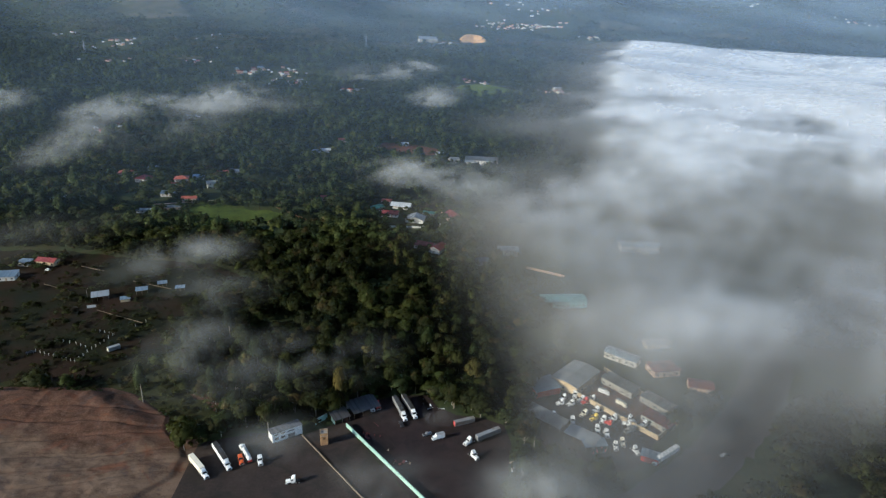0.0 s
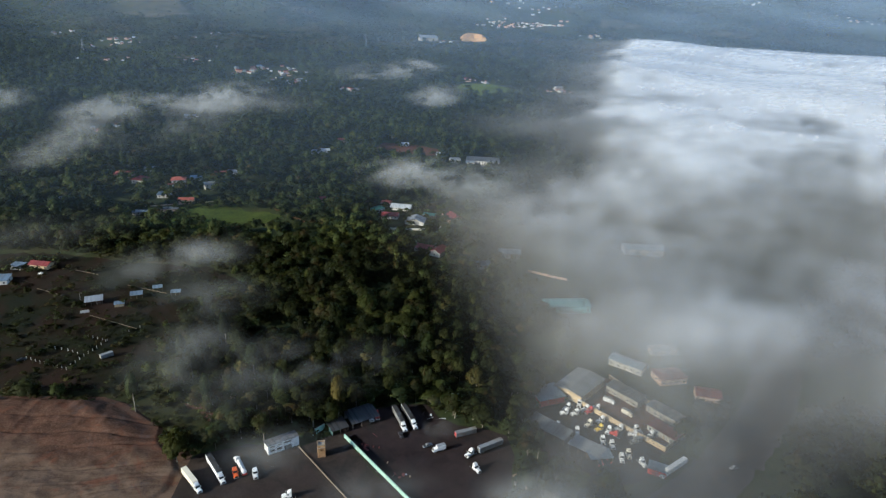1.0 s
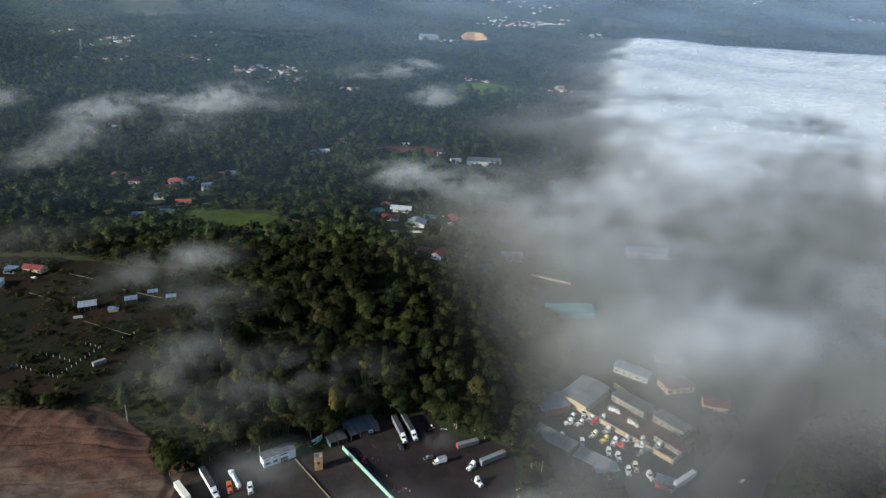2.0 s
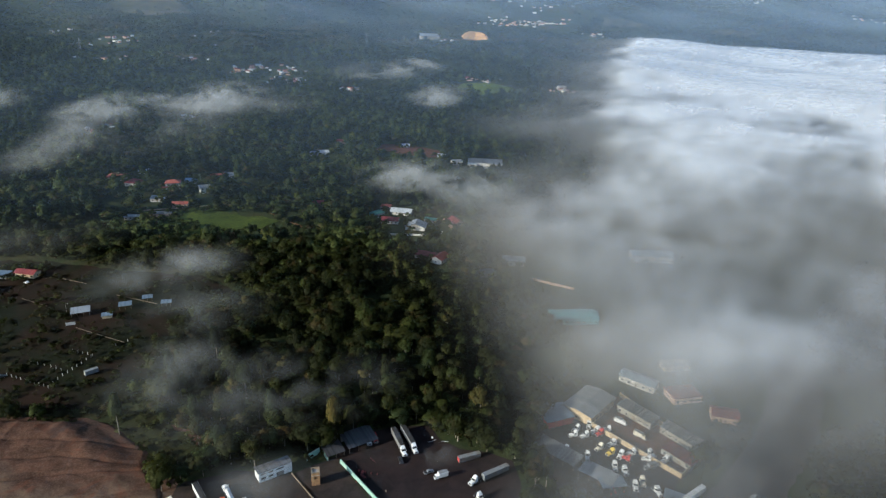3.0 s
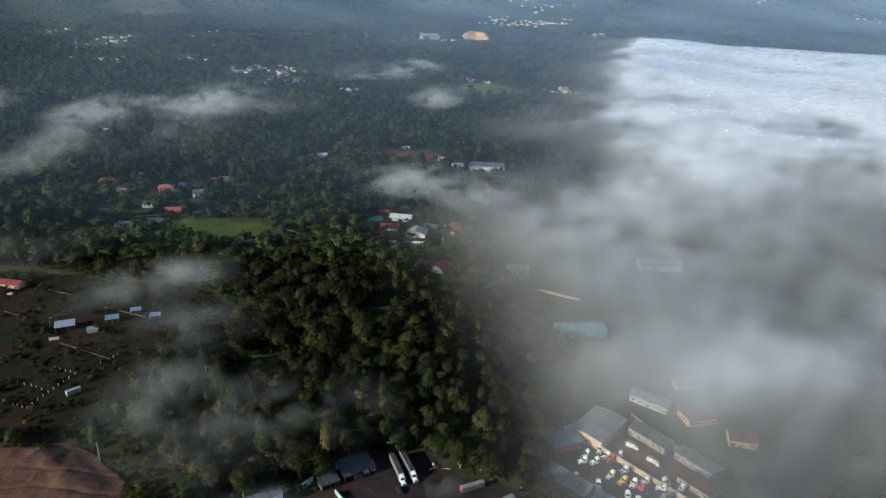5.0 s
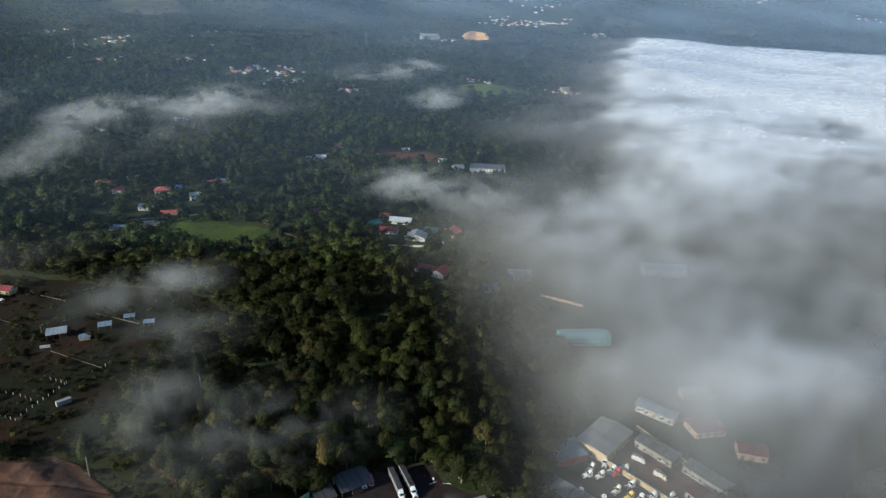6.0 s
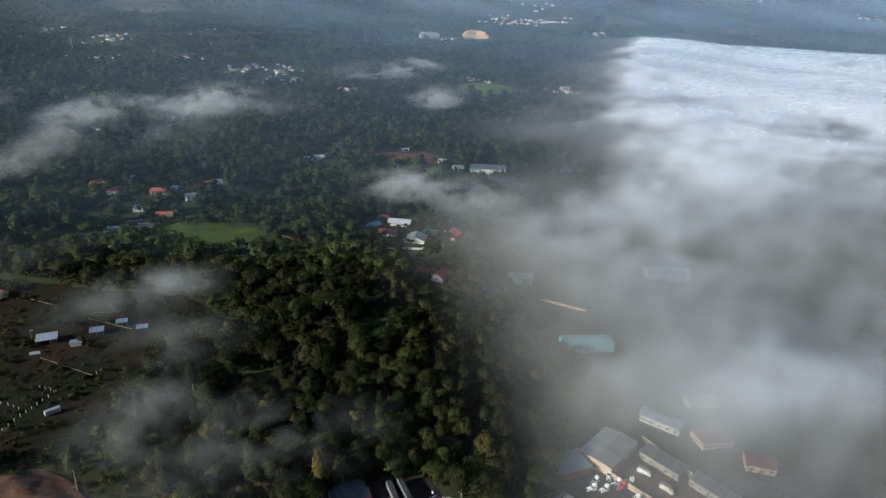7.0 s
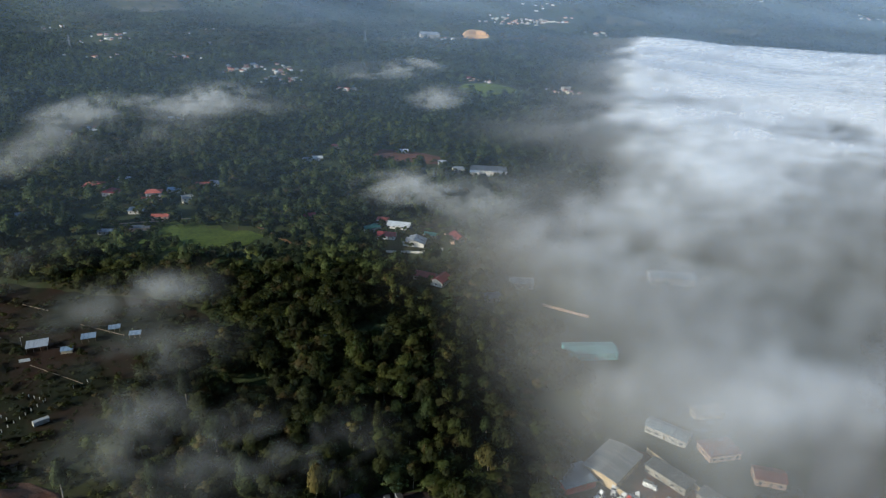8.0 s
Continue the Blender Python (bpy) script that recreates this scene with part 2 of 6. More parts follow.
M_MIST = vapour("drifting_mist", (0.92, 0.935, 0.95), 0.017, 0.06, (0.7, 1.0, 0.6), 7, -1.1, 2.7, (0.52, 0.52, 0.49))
M_AIR = far_air("painted_distance_haze", (0.43, 0.58, 0.78), 460, 5200, 0.168)
M_WHITE = surface("white_truck_paint", (0.72, 0.73, 0.73), (0.82, 0.82, 0.81), (0.52, 0.49, 0.44), 0.5, 4, 0.35, bump=0.05, where="Object", dirt_scale=0.6, dirt_at=0.62)
M_CREAM = surface("cream_paint", (0.72, 0.66, 0.52), (0.80, 0.75, 0.62), (0.5, 0.43, 0.33), 0.5, 4, 0.6, bump=0.1, where="Object", dirt_scale=0.5, dirt_at=0.62)
M_ORANGE = surface("orange_paint", (0.60, 0.10, 0.02), (0.70, 0.14, 0.03), (0.35, 0.07, 0.03), 0.5, 4, 0.35, bump=0.05, where="Object", dirt_scale=0.6, dirt_at=0.62)
M_YELLOW = surface("yellow_paint", (0.72, 0.50, 0.05), (0.80, 0.60, 0.09), (0.45, 0.32, 0.08), 0.5, 4, 0.4, bump=0.05, where="Object", dirt_scale=0.6, dirt_at=0.62)
M_MAROON = surface("dull_maroon_paint", (0.07, 0.012, 0.012), (0.12, 0.02, 0.018), (0.05, 0.02, 0.018), 0.5, 4, 0.7, bump=0.05, where="Object")
M_RED = surface("red_paint", (0.42, 0.03, 0.025), (0.55, 0.05, 0.04), (0.25, 0.04, 0.035), 0.5, 4, 0.45, bump=0.05, where="Object", dirt_scale=0.5, dirt_at=0.62)
M_BLUE = surface("blue_paint", (0.10, 0.20, 0.42), (0.16, 0.28, 0.52), (0.2, 0.22, 0.28), 0.5, 4, 0.5, bump=0.05, where="Object", dirt_scale=0.5, dirt_at=0.62)
M_BLACK = surface("black_paint", (0.012, 0.012, 0.014), (0.03, 0.03, 0.032), None, 0.5, 4, 0.35, bump=0.05, where="Object")
M_RUBBER = surface("tyre_rubber", (0.012, 0.012, 0.012), (0.03, 0.028, 0.026), None, 0.5, 4, 0.9, bump=0.1, where="Object")
M_STEEL = surface("brushed_steel", (0.5, 0.5, 0.5), (0.62, 0.62, 0.6), (0.3, 0.25, 0.2), 0.5, 4, 0.4, 0.85, bump=0.05, where="Object", dirt_scale=0.5, dirt_at=0.65)
M_GREY = surface("grey_sheet_metal", (0.20, 0.21, 0.22), (0.28, 0.29, 0.30), (0.2, 0.17, 0.14), 0.4, 4, 0.55, 0.2, bump=0.1, where="Object", dirt_scale=0.3)
M_SLATE = surface("dark_trailer_roof", (0.035, 0.037, 0.042), (0.065, 0.066, 0.072), (0.03, 0.028, 0.026), 0.4, 4, 0.92, bump=0.1, where="Object", dirt_scale=0.3)
M_GLASS = surface("dark_glass", (0.015, 0.018, 0.022), (0.03, 0.034, 0.04), None, 0.5, 2, 0.12, bump=0, where="Object")
M_ZINC = corrugated("weathered_zinc_roof", (0.18, 0.20, 0.22), (0.30, 0.32, 0.34), (0.20, 0.15, 0.12))
M_DARKZINC = corrugated("dull_dark_zinc_roof", (0.085, 0.09, 0.10), (0.15, 0.155, 0.17), (0.12, 0.08, 0.06))
M_BLUEZINC = corrugated("blue_grey_metal_roof", (0.24, 0.33, 0.43), (0.34, 0.43, 0.53), (0.22, 0.25, 0.28))
M_REDZINC = corrugated("red_metal_roof", (0.17, 0.026, 0.026), (0.25, 0.045, 0.04), (0.15, 0.05, 0.042))
M_TEALZINC = corrugated("teal_metal_roof", (0.06, 0.22, 0.20), (0.10, 0.30, 0.27), (0.12, 0.18, 0.17))
M_TURQZINC = corrugated("turquoise_metal_roof", (0.13, 0.38, 0.44), (0.18, 0.46, 0.52), (0.2, 0.34, 0.36))
M_WHITEZINC = corrugated("pale_metal_roof", (0.42, 0.45, 0.48), (0.54, 0.57, 0.60), (0.30, 0.29, 0.28))
M_TILE = tiled("clay_roof_tile", (0.27, 0.058, 0.036), (0.37, 0.095, 0.058), (0.20, 0.09, 0.06))
M_WALLW = surface("white_plaster", (0.50, 0.48, 0.44), (0.64, 0.62, 0.58), (0.34, 0.31, 0.27), 0.3, 3, 0.85, bump=0.15, where="Object", dirt_scale=0.25, dirt_at=0.6)
M_WALLY = surface("ochre_plaster", (0.46, 0.34, 0.20), (0.56, 0.44, 0.27), (0.26, 0.20, 0.13), 0.3, 3, 0.85, bump=0.15, where="Object", dirt_scale=0.25, dirt_at=0.6)
M_WALLP = surface("peach_plaster", (0.52, 0.33, 0.23), (0.60, 0.42, 0.31), (0.45, 0.30, 0.22), 0.3, 3, 0.85, bump=0.15, where="Object", dirt_scale=0.25, dirt_at=0.6)
M_MINT = surface("mint_painted_block", (0.272, 0.448, 0.376), (0.344, 0.512, 0.432), (0.216, 0.304, 0.264), 0.3, 3, 0.8, bump=0.15, dirt_scale=0.25, dirt_at=0.6)
M_TURQ = surface("turquoise_plaster", (0.16, 0.52, 0.58), (0.24, 0.62, 0.68), (0.2, 0.4, 0.42), 0.3, 3, 0.8, bump=0.15, where="Object", dirt_scale=0.25, dirt_at=0.6)
M_BLOCK = surface("weathered_tan_block", (0.15, 0.12, 0.085), (0.23, 0.185, 0.135), (0.09, 0.075, 0.06), 0.3, 3, 0.92, bump=0.25, dirt_scale=0.3)
M_TAN = surface("tan_brick", (0.28, 0.16, 0.08), (0.37, 0.23, 0.12), (0.18, 0.10, 0.06), 0.5, 4, 0.9, bump=0.3, where="Object", dirt_scale=0.4)
M_WOOD = surface("weathered_timber", (0.20, 0.15, 0.10), (0.32, 0.26, 0.19), None, 0.5, 5, 0.9, bump=0.3, where="Object")
M_CONC = surface("old_concrete", (0.30, 0.28, 0.25), (0.42, 0.39, 0.34), (0.2, 0.18, 0.15), 0.3, 3, 0.9, bump=0.2, where="Object", dirt_scale=0.2)


# ---------------------------------------------------------------- the lie of the land
def sstep(a, b, v):
    t = np.clip((np.asarray(v, float) - a) / (b - a), 0, 1)
    return t * t * (3 - 2 * t)


def lattice(ix, iy, seed):
    h = (ix.astype(np.int64) * 374761393 + iy.astype(np.int64) * 668265263 + seed * 1442695041) & 0x7FFFFFFF
    h = ((h ^ (h >> 13)) * 1274126177) & 0x7FFFFFFF
    return ((h ^ (h >> 16)) & 0xFFFF) / 65535.0


def rough2(x, y, size, seed=0, octaves=4, gain=0.5):
    """Smooth random relief between -1 and 1, with its largest swells size metres apart."""
    x, y = np.asarray(x, float), np.asarray(y, float)
    total, amp, norm = 0.0, 1.0, 0.0
    for o in range(octaves):
        u, v = x / size + 17.3 * o, y / size - 9.1 * o
        iu, iv = np.floor(u), np.floor(v)
        fu, fv = u - iu, v - iv
        fu, fv = fu * fu * (3 - 2 * fu), fv * fv * (3 - 2 * fv)
        c = [lattice(iu + a, iv + b, seed + o) for a, b in ((0, 0), (1, 0), (0, 1), (1, 1))]
        total = total + amp * ((c[0] * (1 - fu) + c[1] * fu) * (1 - fv) + (c[2] * (1 - fu) + c[3] * fu) * fv)
        norm, amp, size = norm + amp, amp * gain, size * 0.5
    return 2 * total / norm - 1


def land(x, y):
    """Height of the ground: a level valley floor that climbs to the hills."""
    x, y = np.asarray(x, float), np.asarray(y, float)
    s = y - 470
    z = 0.0185 * (s + np.sqrt(s * s + 14400) - 15.1)
    swell = 3.0 * sstep(500, 900, y) + 8 * sstep(1000, 2000, y) + 12 * sstep(2400, 3600, y)
    z = z + swell * (np.sin(x / 140 + 1.3) * np.cos(y / 190 + 0.4) + 0.6 * np.sin(x / 75 + y / 110))
    rise = 195 + 150 * sstep(500, -1100, x) + 45 * np.sin(x / 330) + 26 * np.sin(x / 150 + y / 300) + 14 * np.sin(x / 70 - y / 120)
    z = z + 15 * np.exp(-((x - 170) / 95) ** 2 - ((y - 1500) / 95) ** 2)
    spur = rough2(x * 0.9 + y * 0.25, y * 0.6 - x * 0.2, 640, 21, 4, 0.45) * sstep(2700, 3700, y)
    z = z + spur * (32 + 165 * sstep(500, -500, x))
    return z + sstep(2900, 4850, y) * (rise + 30 * sstep(100, 500, x) + 90 * sstep(1200, 2800, x))


# ---------------------------------------------------------------- mesh helpers
def fast_mesh(name, verts, faces):
    """A mesh from arrays of points and of triangles or quads."""
    me = bpy.data.meshes.new(name)
    verts, faces = np.asarray(verts, np.float32), np.asarray(faces, np.int32)
    k = faces.shape[1]
    me.vertices.add(len(verts))
    me.vertices.foreach_set("co", verts.ravel())
    me.loops.add(faces.size)
    me.loops.foreach_set("vertex_index", faces.ravel())
    me.polygons.add(len(faces))
    me.polygons.foreach_set("loop_start", np.arange(0, faces.size, k, dtype=np.int32))
    me.update(calc_edges=True)
    return me


def grid_faces(nx, ny):
    i = np.arange(nx * ny).reshape(ny, nx)
    return np.stack([i[:-1, :-1], i[:-1, 1:], i[1:, 1:], i[1:, :-1]], -1).reshape(-1, 4)


def smooth(me):
    me.polygons.foreach_set("use_smooth", np.ones(len(me.polygons), bool))


def inside(poly, x, y):
    """Whether points lie in a polygon of the plan."""
    x, y = np.asarray(x, float), np.asarray(y, float)
    hit = np.zeros(x.shape, bool)
    for (ax, ay), (bx, by) in zip(poly, poly[1:] + poly[:1]):
        if ay != by:
            hit ^= ((ay > y) != (by > y)) & (x < (bx - ax) * (y - ay) / (by - ay) + ax)
    return hit


# ---------------------------------------------------------------- ground
def ground_sheet():
    u = np.linspace(-1, 1, 261)
    xs = np.sinh(u * 3.2) / np.sinh(3.2) * 4300
    v = np.concatenate([np.linspace(-1800, 100, 16)[:-1], 100 + (np.sinh(np.linspace(0, 1, 300) * 2.6) / np.sinh(2.6)) * 4790])
    gx, gy = np.meshgrid(xs, v)
    me = fast_mesh("ground", np.stack([gx, gy, land(gx, gy)], -1).reshape(-1, 3), grid_faces(len(xs), len(v)))
    smooth(me)
    me.materials.append(M_FLOOR)
    return tagged(new("ground", me), "dark green undergrowth over a rising valley floor", "ground", kind="structure")


ground_sheet()


def cover(name, poly, material, label, category, lift=0.3, step=5.0, wobble=1.2, kind="structure", cell=8.0):
    """A patch of another ground, laid on the land inside an outline of the plan, with an uneven edge."""
    rng = np.random.default_rng(len(name) * 7 + len(poly))
    ring = []
    for (ax, ay), (bx, by) in zip(poly, poly[1:] + poly[:1]):
        n = max(1, int(math.hypot(bx - ax, by - ay) / step))
        for i in range(n):
            ring.append((ax + (bx - ax) * i / n + rng.normal(0, wobble * 0.5), ay + (by - ay) * i / n + rng.normal(0, wobble)))
    bm = bmesh.new()
    vs = [bm.verts.new((x, y, 0)) for x, y in ring]
    es = [bm.edges.new((a, b)) for a, b in zip(vs, vs[1:] + vs[:1])]
    bmesh.ops.triangle_fill(bm, edges=es, use_beauty=True)
    xs, ys = [p[0] for p in ring], [p[1] for p in ring]
    for lo, hi, axis in ((min(xs), max(xs), 0), (min(ys), max(ys), 1)):
        k = lo + cell
        while k < hi:
            co, no = ((k, 0, 0), (1, 0, 0)) if axis == 0 else ((0, k, 0), (0, 1, 0))
            bmesh.ops.bisect_plane(bm, geom=bm.verts[:] + bm.edges[:] + bm.faces[:], plane_co=co, plane_no=no)
            k += cell
    for v in bm.verts:
        v.co.z = float(land(v.co.x, v.co.y)) + lift
    bmesh.ops.recalc_face_normals(bm, faces=bm.faces[:])
    if sum(f.normal.z for f in bm.faces) < 0:
        bmesh.ops.reverse_faces(bm, faces=bm.faces[:])
    me = bpy.data.meshes.new(name)
    bm.to_mesh(me)
    bm.free()
    smooth(me)
    me.materials.append(material)
    return tagged(new(name, me), label, category, kind=kind)


PASTURE = [(-420, 330), (-300, 318), (-235, 312), (-165, 318), (-150, 345), (-165, 380), (-150, 430), (-135, 470), (-170, 500), (-235, 505), (-300, 520), (-420, 515)]
MEADOW = [(-262, 606), (-240, 594), (-208, 588), (-168, 590), (-150, 606), (-136, 630), (-152, 640), (-176, 640), (-192, 660), (-210, 680), (-226, 668), (-246, 640)]
PLOUGH = [(-58, 912), (-38, 892), (16, 880), (44, 884), (30, 920), (-18, 946), (-48, 944)]
LAWN = [(80, 1432), (104, 1400), (136, 1372), (178, 1408), (232, 1424), (248, 1446), (206, 1474), (160, 1516), (104, 1522)]
EARTHWORK = [(-260, 300), (-205, 308), (-158, 304), (-134, 285), (-118, 262), (-112, 252), (-118, 236), (-128, 212), (-138, 150), (-260, 150)]
LOT = [(-118, 236), (-112, 252), (-106, 264), (-84, 272), (-56, 271), (-37, 283), (-30, 272), (2, 224), (40, 165), (-138, 150), (-128, 212)]
YARD = [(-30, 273), (-37, 284), (-30, 300), (-8, 308), (10, 309), (16, 297), (26, 290), (42, 287), (52, 280), (54, 266), (50, 246), (46, 225), (44, 165), (40, 165), (2, 224)]
CAB_YARD = [(70, 262), (64, 290), (74, 318), (92, 330), (135, 272), (128, 262), (120, 250), (100, 240), (82, 246)]
COMPOUND = [(87, 325), (104, 345), (124, 338), (154, 288), (134, 268)]
TOWN = [(60, 150), (85, 218), (118, 238), (150, 264), (190, 305), (222, 350), (240, 392), (266, 388), (252, 342), (220, 296), (180, 256), (140, 222), (110, 150)]
BANK = [(-420, 302), (-260, 303), (-205, 311), (-158, 307), (-134, 288), (-118, 265), (-104, 268), (-100, 282), (-118, 300), (-140, 316), (-165, 322), (-235, 316), (-300, 322), (-420, 332)]
TRACK = [(-150, 652), (-141, 649), (-128, 634), (-114, 620), (-108, 614), (-112, 612), (-122, 622), (-136, 638), (-148, 647)]
CLEARINGS = [BANK, TRACK, PASTURE, MEADOW, PLOUGH, LAWN, EARTHWORK, LOT, YARD, CAB_YARD, COMPOUND, TOWN]
cover("grass_bank", BANK, M_BANK, "dark olive rough grass on a bank", "bank", 0.35)
cover("dirt_track", TRACK, M_TRACK, "orange dirt track climbing a wooded slope", "track", 0.9, 4.0, 0.6)
cover("pasture", PASTURE, M_ROUGH, "rough pasture with reddish bare patches, darkened as if shaded", "pasture", 0.25)
cover("meadow", MEADOW, M_GRASS, "bright green grassy meadow among trees", "meadow", 0.5)
cover("ploughed_field", PLOUGH, M_SOIL, "reddish-brown ploughed field at the wood's edge", "field", 0.8)
cover("hill_lawn", LAWN, M_TURF, "smooth bright green hillside lawn", "lawn", 1.5)
cover("truck_lot", LOT, M_LOT, "grey packed gravel lot with tyre stains", "lot", 0.12, wobble=0.4)
cover("truck_yard", YARD, M_YARD, "dark reddish earth of a truck yard", "yard", 0.16, wobble=0.4)
cover("cab_yard", CAB_YARD, M_YARD, "dark earth yard full of parked cabs", "yard", 0.22, wobble=0.4)
cover("compound_floor", COMPOUND, M_SOIL, "reddish earth floor inside a walled compound", "yard", 0.28, wobble=0.3)
cover("road", TOWN, M_ASPHALT, "wide worn asphalt road through the fog", "road", 0.2, wobble=0.8)


def earthwork():
    """Graded ground with a cut bank and washed-out terraces."""
    nx, ny = 200, 210
    gx, gy = np.meshgrid(np.linspace(-262, -108, nx), np.linspace(150, 312, ny))
    edge_x = np.interp(gy, [150, 212, 236, 252, 262, 285, 304, 312], [-138, -128, -118, -112, -118, -134, -158, -172])
    edge_x = edge_x + 2.2 * np.sin(gy / 9) + 1.2 * np.sin(gy / 3.7)
    fall = sstep(0, 14, edge_x - gx) * sstep(0, 7, 309 - gy)
    bank = 3.8 * sstep(258, 300, gy + 0.10 * (gx + 200) + 5 * np.sin(gx / 13)) * sstep(0, 30, edge_x - gx)
    terrace = 1.6 * rough2(gx * 0.35 + gy * 0.2, gy, 14, 2, 5, 0.6) + 0.9 * rough2(gx, gy, 6, 4, 3)
    rill = 1.6 * np.abs(rough2(gx, gy * 0.4, 11, 6, 3)) * sstep(255, 285, gy)
    gully = sum(k * np.exp(-((gy - y0 - m * (gx + 180) - 3.5 * rough2(gx, gx * 0, 30, q, 3)) / w) ** 2) for k, y0, m, w, q in ((0.9, 277, -0.02, 0.8, 61), (0.7, 264, 0.14, 0.7, 62), (0.5, 252, 0.10, 0.6, 63), (0.6, 289, -0.05, 0.9, 64), (0.35, 240, 0.12, 0.5, 65), (0.35, 231, 0.15, 0.5, 66)))
    gully = gully * sstep(-2, 6, edge_x - gx)
    z = land(gx, gy) + 1.25 + fall * (bank + 0.55 * np.maximum(terrace, -0.8) - rill * 0.7 * sstep(0.5, 2.0, bank)) - 1.1 * (1 - sstep(-3, 1.5, edge_x - gx)) - gully - 0.7 * sstep(306, 311, gy)
    me = fast_mesh("earthwork", np.stack([gx, gy, z], -1).reshape(-1, 3), grid_faces(nx, ny))
    smooth(me)
    me.materials.append(M_EARTH)
    return tagged(new("earthwork", me), "bare reddish graded earth with eroded terraces", "earthwork", kind="structure")


earthwork()
# bare and dry tracts on the hills
cover("dry_slope", [(-1580, 3440), (-1400, 3240), (-1180, 3070), (-1050, 3140), (-1160, 3480), (-1380, 3720), (-1620, 3680)], M_DRY, "bare pale dry grass on a mountain spur", "hillside", 5, 60, 12, cell=60)
cover("dry_slope", [(930, 3370), (1250, 3240), (1650, 3220), (1720, 3320), (1300, 3420), (960, 3500)], M_DRY, "long pale dry grassland across the far valley", "hillside", 5, 60, 12, cell=60)
cover("dry_slope", [(-720, 1840), (-560, 1820), (-520, 1870), (-600, 1930), (-730, 1910)], M_DRY, "pale cleared strip beside a hamlet", "hillside", 3, 20, 4, cell=25)
cover("dry_slope", [(-930, 1790), (-780, 1770), (-740, 1810), (-830, 1850), (-930, 1840)], M_GRASS, "small green clearing in the woods", "hillside", 3, 20, 4, cell=25)
cover("dry_slope", [(60, 2690), (150, 2640), (215, 2690), (160, 2780), (80, 2790)], M_DRY, "pale cleared ground beside a quarry", "hillside", 3, 20, 4, cell=25)
cover("dry_slope", [(560, 2060), (620, 2050), (640, 2100), (590, 2130)], M_SOIL, "small reddish cleared plot", "hillside", 2.5, 15, 4, cell=25)
SPARSE = [[(-1580, 3440), (-1400, 3240), (-1180, 3070), (-1050, 3140), (-1160, 3480), (-1380, 3720), (-1620, 3680)], [(930, 3370), (1250, 3240), (1650, 3220), (1720, 3320), (1300, 3420), (960, 3500)],
              [(-720, 1840), (-560, 1820), (-520, 1870), (-600, 1930), (-730, 1910)], [(-930, 1790), (-780, 1770), (-740, 1810), (-830, 1850), (-930, 1840)],
              [(60, 2690), (150, 2640), (215, 2690), (160, 2780), (80, 2790)], [(560, 2060), (620, 2050), (640, 2100), (590, 2130)]]


# ---------------------------------------------------------------- fog, mist and haze
FAN = [0.03, 0.10, 0.17, 0.24, 0.32, 0.42, 0.55, 0.75, 1.0]          # sideways over forward
FOG_NEAR = {189: [0, 0.05, 0.22, 0.40, 0.46, 0.42, 0.40, 0.18, 0.06], 217: [0, 0.02, 0.10, 0.30, 0.45, 0.50, 0.46, 0.20, 0.07], 252: [0, 0, 0.04, 0.30, 0.52, 0.58, 0.58, 0.54, 0.36],
            283: [0, 0, 0.05, 0.33, 0.58, 0.68, 0.70, 0.72, 0.74], 336: [0, 0.03, 0.24, 0.56, 0.72, 0.80, 0.81, 0.78, 0.76], 388: [0, 0.10, 0.44, 0.64, 0.70, 0.74, 0.74, 0.64, 0.60],
            439: [0, 0.20, 0.54, 0.74, 0.74, 0.72, 0.68, 0.66, 0.66], 503: [0.10, 0.48, 0.70, 0.75, 0.76, 0.76, 0.72, 0.66, 0.66]}
FOG_FAR = {584: [0.20, 0.56, 0.72, 0.74, 0.76, 0.77, 0.74, 0.72, 0.74], 670: [0, 0.08, 0.36, 0.62, 0.74, 0.81, 0.84, 0.84, 0.85], 842: [0, 0, 0.08, 0.32, 0.78, 0.88, 0.90, 0.91, 0.91],
           970: [0, 0.14, 0.44, 0.62, 0.78, 0.90, 0.91, 0.94, 0.94], 1158: [0, 0, 0.14, 0.60, 0.86, 0.93, 0.95, 0.96, 0.96], 1494: [0, 0, 0.02, 0.34, 0.88, 0.95, 0.97, 0.97, 0.97],
           2181: [0, 0, 0, 0.16, 0.96, 0.97, 0.97, 0.97, 0.97]}


def bank_depth(x, y):
    """How deep the fog is to look through, over the plan: cover by distance and bearing, with a ragged far end."""
    x, y = np.asarray(x, float), np.asarray(y, float)
    far = sstep(0, 110, 2660 - 0.30 * (x - 617) + 60 * rough2(x, x * 0, 160, 5) - y)
    wx = x + (9 + 0.022 * y) * rough2(x, y * 0.7, 120, 3)
    wy = np.maximum(y + (6 + 0.03 * y) * rough2(x, y * 0.7, 130, 4), 100)
    rows = {**FOG_NEAR, **FOG_FAR}
    ys = np.array(sorted(rows))
    table = np.array([rows[k] for k in ys])
    k = wx / wy
    at = np.clip(np.interp(wy, ys, np.arange(len(ys))), 0, len(ys) - 1.001)
    r = at.astype(int)
    f = at - r
    f = f * f * (3 - 2 * f)
    cols = np.interp(k, FAN, np.arange(len(FAN)))
    c = np.minimum(cols.astype(int), len(FAN) - 2)
    g = cols - c
    cover = (table[r, c] * (1 - g) + table[r, c + 1] * g) * (1 - f) + (table[r + 1, c] * (1 - g) + table[r + 1, c + 1] * g) * f
    return -np.log(1 - np.clip(cover, 0, 0.96)) * far * sstep(-0.1, 0.05, k)


